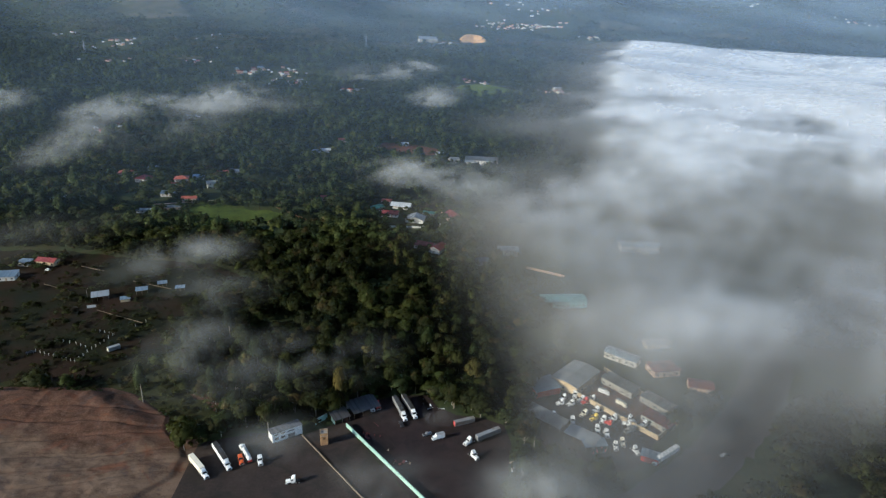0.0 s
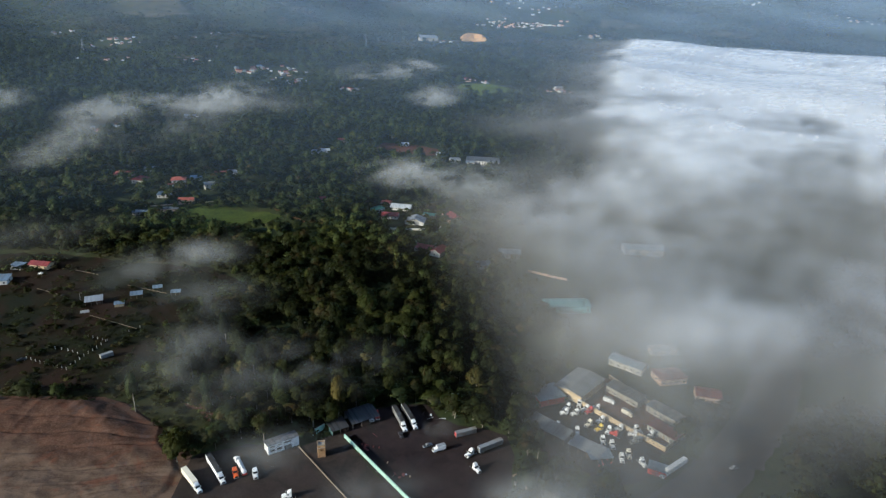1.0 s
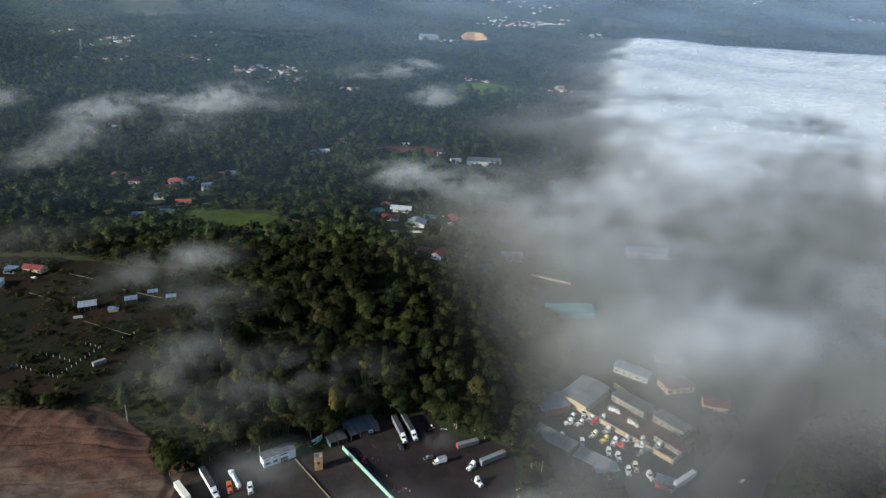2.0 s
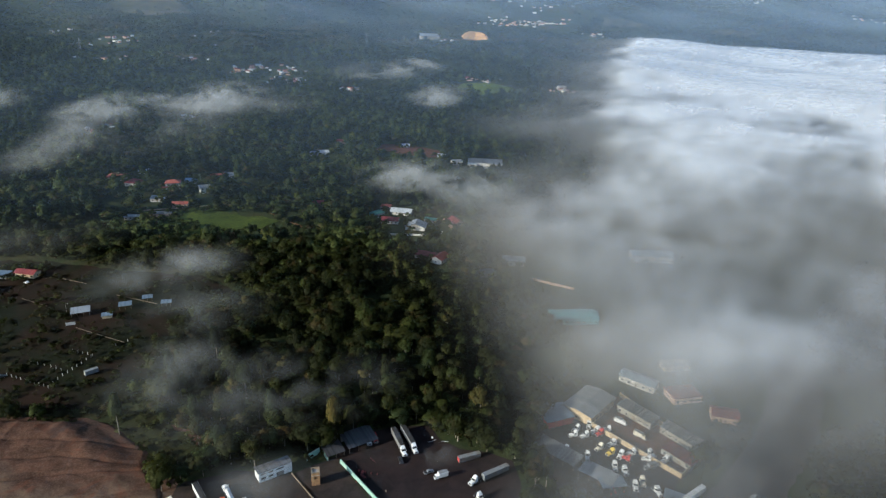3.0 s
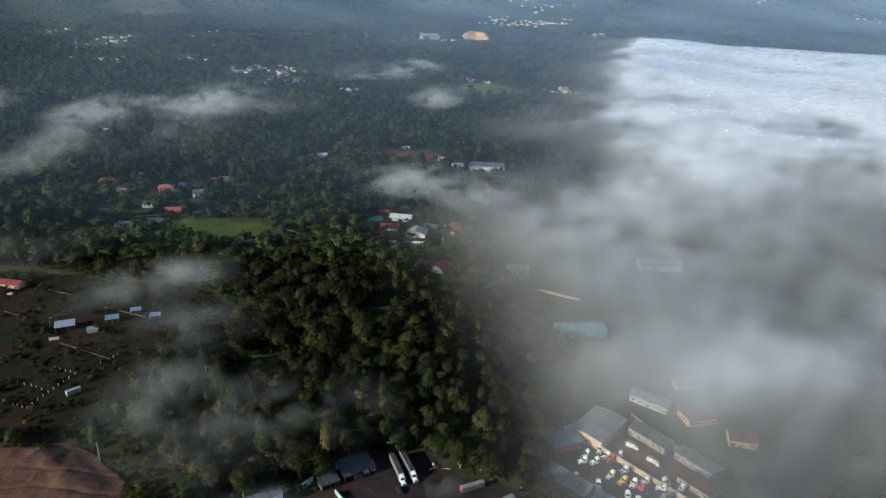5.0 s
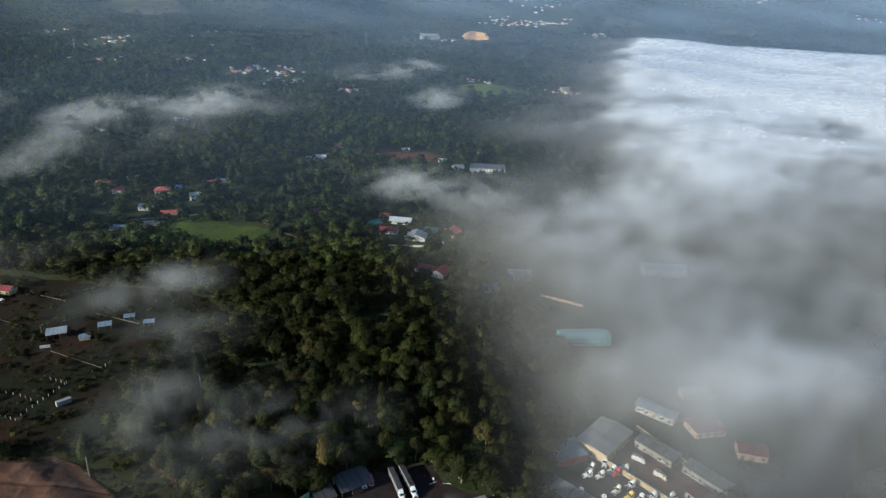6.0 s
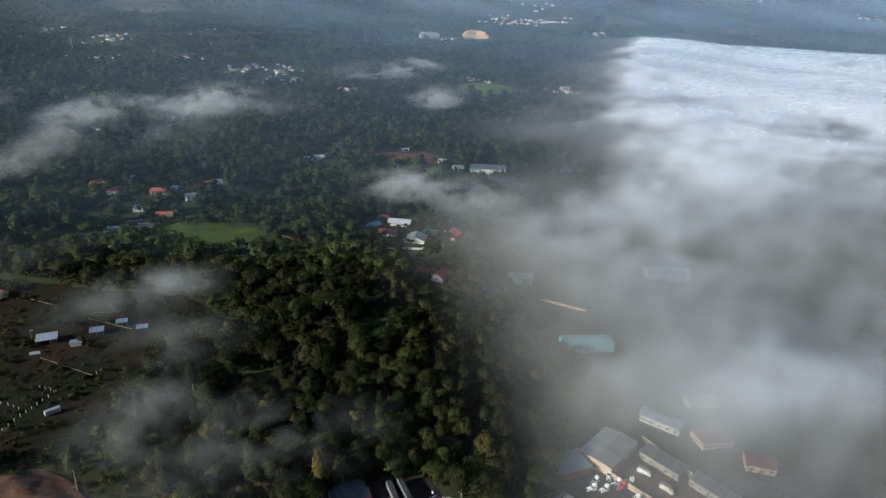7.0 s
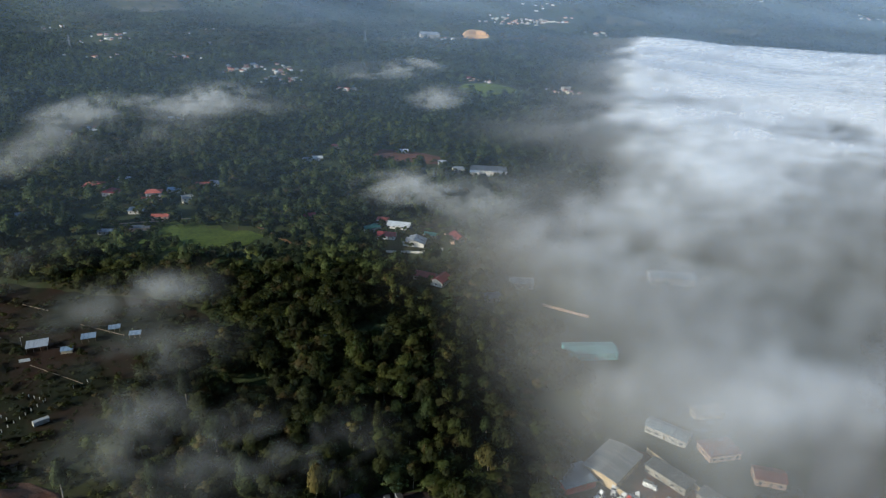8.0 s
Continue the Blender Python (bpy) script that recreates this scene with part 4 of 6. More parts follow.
# ---------------------------------------------------------------- shapes for things
def box(bm, x, y, z, sx, sy, sz, turn=0.0, bevel=0.0):
    """A box centred on x, y with its foot at z."""
    m = Matrix.Translation((x, y, z + sz / 2)) @ Matrix.Rotation(radians(turn), 4, "Z") @ Matrix.Diagonal((sx, sy, sz, 1))
    made = bmesh.ops.create_cube(bm, size=1, matrix=m)
    if bevel:
        edges = list({e for v in made["verts"] for e in v.link_edges})
        bmesh.ops.bevel(bm, geom=edges, offset=bevel, segments=1, affect="EDGES")


def drum(bm, x, y, z, r, length, axis="Y", sides=12, r2=None):
    turn = {"X": Matrix.Rotation(math.pi / 2, 4, "Y"), "Y": Matrix.Rotation(math.pi / 2, 4, "X"), "Z": Matrix.Identity(4)}[axis]
    bmesh.ops.create_cone(bm, cap_ends=True, segments=sides, radius1=r, radius2=r if r2 is None else r2, depth=length, matrix=Matrix.Translation((x, y, z)) @ turn)


def slab(bm, profile, half, inset=0.0, y=0.0):
    """A side outline in x, z drawn across from -half to half, narrower by inset at the top."""
    low, high = min(p[1] for p in profile), max(p[1] for p in profile)
    sides = []
    for s in (-1, 1):
        sides.append([bm.verts.new((px, y + s * (half - inset * (pz - low) / max(high - low, 1e-6)), pz)) for px, pz in profile])
    n = len(profile)
    bm.faces.new(sides[0])
    bm.faces.new(sides[1][::-1])
    for i in range(n):
        bm.faces.new((sides[0][i], sides[1][i], sides[1][(i + 1) % n], sides[0][(i + 1) % n]))
    bmesh.ops.recalc_face_normals(bm, faces=bm.faces[:])


def rounded(bm, offset=0.06):
    bmesh.ops.bevel(bm, geom=bm.edges[:], offset=offset, segments=2, affect="EDGES")


def wheel(root, x, y, r=0.5, wide=0.3):
    bm = bmesh.new()
    drum(bm, 0, 0, 0, r, wide, "Y", 14)
    rounded_edges = [e for e in bm.edges if e.calc_face_angle(0) > 1]
    bmesh.ops.bevel(bm, geom=rounded_edges, offset=0.05, segments=1, affect="EDGES")
    tyre = part("wheel", bm, M_RUBBER, root)
    tyre.location = (x, y, r)
    bm = bmesh.new()
    drum(bm, 0, math.copysign(wide / 2, y) + math.copysign(0.01, y), 0, r * 0.55, 0.04, "Y", 10)
    part("rim", bm, M_STEEL, tyre)


def tractor_parts(root, ox, paint):
    """A bonneted road tractor with a sleeper, its nose towards +x; ox is where its rear ends."""
    bm = bmesh.new()
    for s in (-0.42, 0.42):
        box(bm, ox + 3.4, s, 0.75, 6.8, 0.14, 0.28)
    for x in (0.2, 1.6, 3.0, 4.6):
        box(bm, ox + x, 0, 0.78, 0.16, 0.75, 0.2)
    part("chassis", bm, M_BLACK, root, "black steel frame")
    bm = bmesh.new()
    box(bm, ox + 1.0, 0, 1.05, 1.2, 0.95, 0.14, bevel=0.04)
    part("fifth_wheel", bm, M_BLACK, root)
    bm = bmesh.new()
    slab(bm, [(ox + 2.3, 0.9), (ox + 4.6, 0.9), (ox + 4.6, 1.9), (ox + 4.15, 2.85), (ox + 3.9, 3.0), (ox + 2.3, 3.0)], 1.2, 0.1)
    rounded(bm, 0.07)
    part("cab", bm, paint, root)
    bm = bmesh.new()
    slab(bm, [(ox + 2.35, 3.0), (ox + 4.0, 3.0), (ox + 3.5, 3.55), (ox + 2.9, 3.85), (ox + 2.35, 3.9)], 1.1, 0.22)
    rounded(bm, 0.08)
    part("roof_fairing", bm, paint, root)
    bm = bmesh.new()
    slab(bm, [(ox + 4.5, 0.85), (ox + 6.75, 0.85), (ox + 6.8, 1.45), (ox + 6.55, 1.7), (ox + 4.5, 1.98)], 0.92, 0.16)
    rounded(bm, 0.1)
    part("hood", bm, paint, root)
    for s in (-1, 1):
        bm = bmesh.new()
        slab(bm, [(ox + 5.05, 0.75), (ox + 5.2, 1.15), (ox + 5.6, 1.32), (ox + 6.1, 1.3), (ox + 6.75, 1.0), (ox + 6.8, 0.5), (ox + 6.35, 0.5), (ox + 6.2, 0.95), (ox + 5.6, 1.05)], 0.24, 0.04, s * 1.0)
        part("fender", bm, paint, root)
        bm = bmesh.new()
        box(bm, ox + 6.72, s * 0.95, 0.98, 0.16, 0.26, 0.22, bevel=0.04)
        part("headlight", bm, M_STEEL, root, "clear glass headlight")
        bm = bmesh.new()
        drum(bm, ox + 3.6, s * 0.95, 0.68, 0.32, 1.3, "X", 12)
        part("fuel_tank", bm, M_STEEL, root, "bright metal fuel tank")
        bm = bmesh.new()
        drum(bm, ox + 2.2, s * 0.85, 2.5, 0.08, 2.6, "Z", 8)
        part("exhaust_stack", bm, M_STEEL, root)
        bm = bmesh.new()
        slab(bm, [(ox + 3.35, 2.05), (ox + 4.42, 2.05), (ox + 4.12, 2.7), (ox + 3.35, 2.72)], 0.02, 0, s * 1.135)
        part("side_window", bm, M_GLASS, root)
        bm = bmesh.new()
        box(bm, ox + 4.75, s * 1.36, 2.0, 0.12, 0.22, 0.55, bevel=0.03)
        part("mirror", bm, paint, root)
        wheel(root, ox + 5.9, s * 1.02, 0.5, 0.32)
        for x in (0.55, 1.85):
            wheel(root, ox + x, s * 0.92, 0.5, 0.58)
    bm = bmesh.new()
    v = [bm.verts.new(p) for p in ((ox + 4.63, -1.02, 1.95), (ox + 4.63, 1.02, 1.95), (ox + 4.2, 0.96, 2.83), (ox + 4.2, -0.96, 2.83))]
    bmesh.ops.solidify(bm, geom=[bm.faces.new(v)], thickness=0.04)
    part("windshield", bm, M_GLASS, root)
    bm = bmesh.new()
    box(bm, ox + 6.83, 0, 0.85, 0.06, 1.1, 0.75)
    part("grille", bm, M_BLACK, root)
    bm = bmesh.new()
    box(bm, ox + 6.9, 0, 0.4, 0.22, 2.3, 0.38, bevel=0.06)
    part("bumper", bm, M_STEEL, root, "bright metal bumper")


def trailer_parts(root, length, paint, roof=None):
    """A box trailer from 0 to length along x."""
    bm = bmesh.new()
    box(bm, length / 2, 0, 1.15, length, 2.55, 2.8, bevel=0.05)
    n = int(length / 1.2)
    for s in (-1, 1):
        for i in range(n):
            box(bm, 0.6 + i * (length - 1.2) / (n - 1), s * 1.27, 1.25, 0.06, 0.06, 2.6)
    body = part("trailer_box", bm, paint, root)
    bm = bmesh.new()
    box(bm, length / 2, 0, 3.955, length - 0.1, 2.45, 0.03)
    part("roof_sheet", bm, roof or paint, root)
    for s in (-1, 1):
        bm = bmesh.new()
        box(bm, -0.03, s * 0.63, 1.2, 0.05, 1.2, 2.65, bevel=0.02)
        part("rear_door", bm, paint, root)
    bm = bmesh.new()
    for s in (-0.5, 0.5):
        box(bm, length / 2, s, 0.92, length - 1.5, 0.12, 0.23)
    box(bm, -0.05, 0, 0.55, 0.1, 2.2, 0.12)
    part("underframe", bm, M_BLACK, root)
    for s in (-1, 1):
        for x in (1.0, 2.3):
            wheel(root, x, s * 0.95, 0.5, 0.56)
        bm = bmesh.new()
        box(bm, length - 3.0, s * 0.8, 0.1, 0.14, 0.14, 0.9)
        box(bm, length - 3.0, s * 0.8, 0.0, 0.35, 0.3, 0.08)
        part("landing_leg", bm, M_BLACK, root)


def heading(ax, ay, bx, by, lift=0.3):
    """A pose with its +x from a towards b, and the distance between them."""
    return pose(ax, ay, float(land(ax, ay)) + lift, 0, 0, math.degrees(math.atan2(by - ay, bx - ax)))


def semi_truck(label, m, length, trailer_paint, paint, roof=None):
    root = thing("semi_truck", label, "truck", m)
    trailer_parts(root, length, trailer_paint, roof)
    tractor_parts(root, length - 2.0, paint)
    return root


def road_tractor(label, m, paint):
    root = thing("road_tractor", label, "truck", m, "parked road tractors")
    tractor_parts(root, -3.4, paint)
    return root


KEEP_CLEAR, GARDENS = [(168, 262, 22), (172, 240, 18), (152, 236, 16), (186, 268, 16), (130, 252, 15), (119, 245, 8), (128, 254, 10), (141, 260, 8), (100, 255, 12), (150, 250, 10), (-22, 261, 9), (-12, 246, 9), (-2, 231, 9), (10, 216, 9), (-35, 276, 9), (-46, 268, 10), (-64, 268, 11), (-25, 292, 13), (-62, 279, 6)], []
# ---------------------------------------------------------------- truck lot
semi_truck("cream box semi trailer behind a white sleeper tractor", heading(-107.5, 250.2, -95.5, 236.5), 13.2, M_CREAM, M_WHITE)
semi_truck("long white semi trailer with a grey roof and white tractor", heading(-98.8, 259.6, -85.5, 241.0), 16.0, M_WHITE, M_WHITE, M_SLATE)
road_tractor("orange road tractor parked without a trailer", heading(-83.2, 249.6, -80.7, 244.2), M_ORANGE)
white_cab = road_tractor("white road tractor parked without a trailer", heading(-73.6, 249.2, -72.0, 244.4), M_WHITE)


def tank_truck(label, m):
    root = thing("tank_truck", label, "truck", m)
    tractor_parts(root, 7.6, M_WHITE)
    bm = bmesh.new()
    drum(bm, 4.6, 0, 2.15, 1.15, 9.0, "X", 20)
    for x, way in ((0.1, -1), (9.1, 1)):
        bmesh.ops.create_cone(bm, cap_ends=True, segments=20, radius1=1.15, radius2=0.6, depth=0.4, matrix=Matrix.Translation((x + way * 0.2, 0, 2.15)) @ Matrix.Rotation(way * math.pi / 2, 4, "Y"))
    part("tank", bm, M_WHITE, root, "white cylindrical tank")
    for x in (1.6, 4.6, 7.6):
        bm = bmesh.new()
        drum(bm, x, 0, 2.15, 1.18, 0.08, "X", 20)
        part("tank_band", bm, M_STEEL, root)
    bm = bmesh.new()
    box(bm, 4.6, 0, 3.3, 6.5, 0.5, 0.06)
    part("walkway", bm, M_STEEL, root)
    bm = bmesh.new()
    box(bm, 4.6, 0, 0.8, 9.2, 1.1, 0.3)
    box(bm, -0.4, 0, 0.6, 0.25, 2.3, 0.9, bevel=0.05)
    part("underframe", bm, M_RED, root, "red painted rear frame")
    for s in (-1, 1):
        for x in (0.9, 2.2):
            wheel(root, x, s * 0.95, 0.5, 0.56)
    return root


tank_truck("white tank truck with a red rear frame", heading(-78.5, 248.8, -87.5, 263.5))
copy_thing(white_cab, heading(-54.8, 234.9, -60.2, 233.9))


def long_shed():
    """A white two-floor shell with a lean-to roof."""
    root = thing("roadside_shed", "long white block shed with a dark lean-to roof", "shed", heading(-70.6, 264.0, -57.0, 272.4, 0.15))
    bm = bmesh.new()
    for x0, x1 in ((0, 1.0), (3.4, 4.6), (7.0, 8.4), (12.2, 16.2)):
        box(bm, (x0 + x1) / 2, 0, 0, x1 - x0, 0.25, 5.3)
    box(bm, 8.1, 0, 2.5, 16.2, 0.27, 1.2)
    box(bm, 8.1, 0, 4.6, 16.2, 0.27, 0.7)
    box(bm, 2.2, 0, 0, 2.4, 0.22, 1.1)
    box(bm, 5.8, 0, 0, 2.4, 0.22, 1.1)
    for x in (0.12, 16.08):
        box(bm, x, 3.0, 0, 0.25, 5.8, 4.5)
    box(bm, 8.1, 5.9, 0, 16.2, 0.25, 4.4)
    part("wall", bm, M_WHITE, root)
    bm = bmesh.new()
    box(bm, 8.1, 3.0, 2.4, 15.8, 5.6, 0.18)
    part("upper_floor", bm, M_CONC, root)
    bm = bmesh.new()
    slab(bm, [(-0.4, 5.33), (16.6, 5.33), (16.6, 5.5), (-0.4, 5.5)], 3.4, 0, 3.1)
    bmesh.ops.rotate(bm, verts=bm.verts[:], cent=(8, 0, 5.2), matrix=Matrix.Rotation(radians(-7), 3, "X"))
    part("roof", bm, M_DARKZINC, root, "dark grey corrugated roof")
    bm = bmesh.new()
    box(bm, 10.8, 0.05, 0, 3.4, 0.1, 2.5)
    part("door", bm, M_GREY, root, "grey roller door")
    return root


long_shed()


def watch_tower():
    root = thing("watch_tower", "square tan brick water tower with a small window", "tower", pose(-44.2, 264.5, 0.4, 0, 0, 12))
    bm = bmesh.new()
    for s in (-1, 1):
        box(bm, s * 1.75, 0, 0, 0.3, 3.8, 7.2)
        box(bm, s * 1.1, -1.75, 0, 1.0, 0.3, 7.2)
    box(bm, 0, -1.75, 0, 1.2, 0.28, 3.6)
    box(bm, 0, -1.75, 4.9, 1.2, 0.28, 2.3)
    box(bm, 0, 1.75, 0, 3.2, 0.3, 7.2)
    part("wall", bm, M_TAN, root)
    bm = bmesh.new()
    box(bm, 0, 0, 5.6, 3.9, 3.9, 0.25)
    part("band", bm, M_CONC, root)
    bm = bmesh.new()
    for s in (-1, 1):
        box(bm, s * 1.8, 0, 7.2, 0.45, 4.05, 0.35)
        box(bm, 0, s * 1.8, 7.2, 3.15, 0.45, 0.35)
    part("rim", bm, M_WOOD, root)
    bm = bmesh.new()
    box(bm, 0, 0, 6.7, 3.2, 3.2, 0.15)
    part("roof", bm, M_CONC, root)
    return root


watch_tower()


def boundary_wall(name, a, b, high, thick, material, label, post=0.0, cap=None):
    """A straight wall along the ground from a to b, with posts every few metres."""
    length = math.hypot(b[0] - a[0], b[1] - a[1])
    root = thing(name, label, "wall", heading(*a, *b, 0.0))
    slope = math.degrees(math.atan2(float(land(*b)) - float(land(*a)), length))
    bm = bmesh.new()
    box(bm, length / 2, 0, -0.5, length, thick, high + 0.5)
    bmesh.ops.rotate(bm, verts=bm.verts[:], cent=(0, 0, 0), matrix=Matrix.Rotation(-radians(slope), 3, "Y"))
    part("wall_panel", bm, material, root)
    if cap:
        bm = bmesh.new()
        box(bm, length / 2, 0, high, length, thick + 0.16, 0.12)
        bmesh.ops.rotate(bm, verts=bm.verts[:], cent=(0, 0, 0), matrix=Matrix.Rotation(-radians(slope), 3, "Y"))
        part("coping", bm, cap, root)
    n = int(length / post) if post else 0
    shared = None
    for i in range(n + 1 if n else 0):
        if shared is None:
            bm = bmesh.new()
            box(bm, 0, 0, -0.4, thick + 0.18, thick + 0.22, high + 0.55)
            ob = part("pier", bm, material, root)
            shared = ob.data
        else:
            ob = new("pier", shared)
            ob.parent = root
        ob.location = (length * i / n, 0, math.tan(radians(slope)) * length * i / n)
    return root


boundary_wall("low_wall", (-56.4, 270.2), (-21.0, 224.5), 0.7, 0.4, M_BLOCK, "low beige block wall dividing the lot", 7)
boundary_wall("low_wall", (-21.0, 224.5), (15, 178), 0.9, 0.45, M_BLOCK, "low beige block wall dividing the lot", 7)
boundary_wall("mint_wall", (-34.0, 278.2), (5.5, 225.5), 2.3, 0.3, M_MINT, "tall mint green painted wall with a flat coping", 6, M_MINT)
boundary_wall("mint_wall", (5.5, 225.5), (48, 169), 2.3, 0.3, M_MINT, "tall mint green painted wall with a flat coping", 6, M_MINT)
boundary_wall("mint_wall", (-51, 280), (-45.5, 286), 3.2, 0.3, M_MINT, "short mint green wall in the tree shade", 0, M_WALLW)


def lean_to(name, m, wide, deep, front, back, roof, label, posts=4, walls=()):
    """An open shed: a thick ribbed roof on posts, some sides walled."""
    root = thing(name, label, "shed", m)
    bm = bmesh.new()
    v = [(-0.4, -0.4, front), (wide + 0.4, -0.4, front), (wide + 0.4, deep + 0.4, back), (-0.4, deep + 0.4, back)]
    f = bm.faces.new([bm.verts.new(p) for p in v])
    bmesh.ops.solidify(bm, geom=[f], thickness=0.14)
    part("roof", bm, roof, root)
    for i in range(posts):
        for y, h in ((0.1, front), (deep - 0.1, back)):
            bm = bmesh.new()
            box(bm, 0.2 + i * (wide - 0.4) / (posts - 1), y, -0.3, 0.18, 0.18, h + 0.22)
            part("post", bm, M_WOOD, root)
    bm = bmesh.new()
    for y, h in ((0.1, front), (deep - 0.1, back)):
        box(bm, wide / 2, y, h - 0.24, wide, 0.12, 0.16)
    part("beam", bm, M_WOOD, root)
    for side, material in walls:
        bm = bmesh.new()
        if side == "back":
            box(bm, wide / 2, deep - 0.1, 0, wide, 0.16, back - 0.35)
        elif side == "front":
            box(bm, wide / 2, 0.1, 0, wide, 0.16, front - 0.35)
        else:
            box(bm, 0.1 if side == "left" else wide - 0.1, deep / 2, 0, 0.16, deep - 0.4, min(front, back) - 0.35)
        part("wall", bm, material, root)
    return root


lean_to("workshop_shed", pose(-30.5, 285.0, 0.4, 0, 0, 30), 16, 11, 3.6, 5.2, M_DARKZINC, "open workshop under a rusty grey corrugated roof", 4, (("back", M_GREY),))
lean_to("workshop_annex", pose(-40.5, 279.6, 0.4, 0, 0, 30), 9, 8, 3.0, 3.9, M_DARKZINC, "low annex under a dark grey corrugated roof", 3, (("left", M_MINT), ("back", M_MINT)))
road_tractor("red road tractor under a workshop roof", heading(-18.5, 296.5, -16.5, 290.5), M_RED)
copy_thing(white_cab, heading(-21.5, 294.5, -19.8, 288.8))

# ---------------------------------------------------------------- truck yard
semi_truck("grey semi trailer with a white tractor on dark earth", heading(-9.0, 302.0, -1.2, 280.0), 15.5, M_GREY, M_WHITE, M_SLATE)
semi_truck("grey semi trailer with a white tractor on dark earth", heading(-4.0, 304.0, 4.2, 283.0), 15.5, M_GREY, M_WHITE, M_SLATE)


def pickup(label, m, paint):
    root = thing("pickup", label, "pickup", m)
    bm = bmesh.new()
    slab(bm, [(-2.6, 0.45), (2.6, 0.45), (2.65, 0.95), (1.2, 1.12), (-2.6, 1.12)], 0.92, 0.06)
    rounded(bm, 0.06)
    part("body", bm, paint, root)
    bm = bmesh.new()
    slab(bm, [(-0.9, 1.1), (1.2, 1.1), (0.55, 1.72), (-0.8, 1.75)], 0.84, 0.12)
    rounded(bm, 0.06)
    part("cab", bm, paint, root)
    bm = bmesh.new()
    slab(bm, [(-0.8, 1.2), (1.08, 1.2), (0.6, 1.62), (-0.75, 1.64)], 0.85, 0.12)
    part("window_band", bm, M_GLASS, root)
    bm = bmesh.new()
    box(bm, -1.75, 0, 0.95, 1.55, 1.6, 0.19)
    part("bed", bm, M_BLACK, root)
    for s in (-1, 1):
        for x in (-1.6, 1.65):
            wheel(root, x, s * 0.85, 0.38, 0.24)
    return root


pickup("black pickup parked beside a semi truck", heading(-4.4, 279.8, -3.4, 277.0), M_BLACK)


def box_truck(label, m, paint):
    root = thing("box_truck", label, "truck", m)
    bm = bmesh.new()
    box(bm, -1.4, 0, 1.0, 4.8, 2.3, 2.5, bevel=0.05)
    part("cargo_box", bm, paint, root)
    bm = bmesh.new()
    box(bm, -1.4, 0, 3.5, 4.7, 2.2, 0.03)
    part("roof_sheet", bm, M_GREY, root)
    bm = bmesh.new()
    slab(bm, [(1.1, 0.6), (3.1, 0.6), (3.15, 1.35), (2.6, 2.35), (1.1, 2.4)], 1.0, 0.08)
    rounded(bm, 0.07)
    part("cab", bm, paint, root)
    bm = bmesh.new()
    v = [bm.verts.new(p) for p in ((3.13, -0.88, 1.45), (3.13, 0.88, 1.45), (2.68, 0.85, 2.25), (2.68, -0.85, 2.25))]
    bmesh.ops.solidify(bm, geom=[bm.faces.new(v)], thickness=0.05)
    part("windshield", bm, M_GLASS, root)
    bm = bmesh.new()
    box(bm, -0.3, 0, 0.6, 6.6, 0.9, 0.35)
    box(bm, 3.2, 0, 0.4, 0.15, 2.0, 0.3, bevel=0.03)
    part("chassis", bm, M_BLACK, root)
    for s in (-1, 1):
        for x in (-2.4, 2.2):
            wheel(root, x, s * 0.88, 0.42, 0.3)
    return root


box_truck("small white box truck in a dirt yard", heading(15.0, 268.0, 11.5, 266.6), M_WHITE)
pickup("grey pickup behind a box truck", heading(9.5, 271.5, 11.5, 272.5), M_GREY)


def container(name, label, m, length, paint, door):
    """A freight container with ribbed sides and door bars."""
    root = thing(name, label, "container", m)
    bm = bmesh.new()
    box(bm, length / 2, 0, 0.12, length, 2.44, 2.6, bevel=0.04)
    n = int(length / 0.6)
    for s in (-1, 1):
        for i in range(n):
            box(bm, 0.3 + i * (length - 0.6) / (n - 1), s * 1.22, 0.3, 0.22, 0.07, 2.25)
    part("body", bm, paint, root)
    for s in (-1, 1):
        bm = bmesh.new()
        box(bm, -0.02, s * 0.6, 0.25, 0.05, 1.12, 2.35, bevel=0.02)
        leaf = part("door", bm, door, root)
        bm = bmesh.new()
        for y in (0.35, 0.8):
            box(bm, -0.06, s * y, 0.3, 0.04, 0.05, 2.25)
        part("lock_bar", bm, M_STEEL, leaf)
    bm = bmesh.new()
    for x in (0.2, length - 0.2):
        for s in (-1, 1):
            box(bm, x, s * 1.05, -0.2, 0.3, 0.3, 0.33)
    part("corner_block", bm, M_BLACK, root)
    return root


container("freight_container", "white container with a red end in a dark yard", heading(24.5, 279.8, 38.5, 285.2), 12.0, M_GREY, M_RED)
semi = thing("parked_trailer", "grey box trailer standing in the yard", "trailer", heading(35.5, 266.0, 50.2, 274.6))
trailer_parts(semi, 15.0, M_GREY)
copy_thing(white_cab, heading(31.5, 265.0, 27.0, 261.0))
copy_thing(white_cab, heading(33.0, 254.0, 36.0, 249.5))


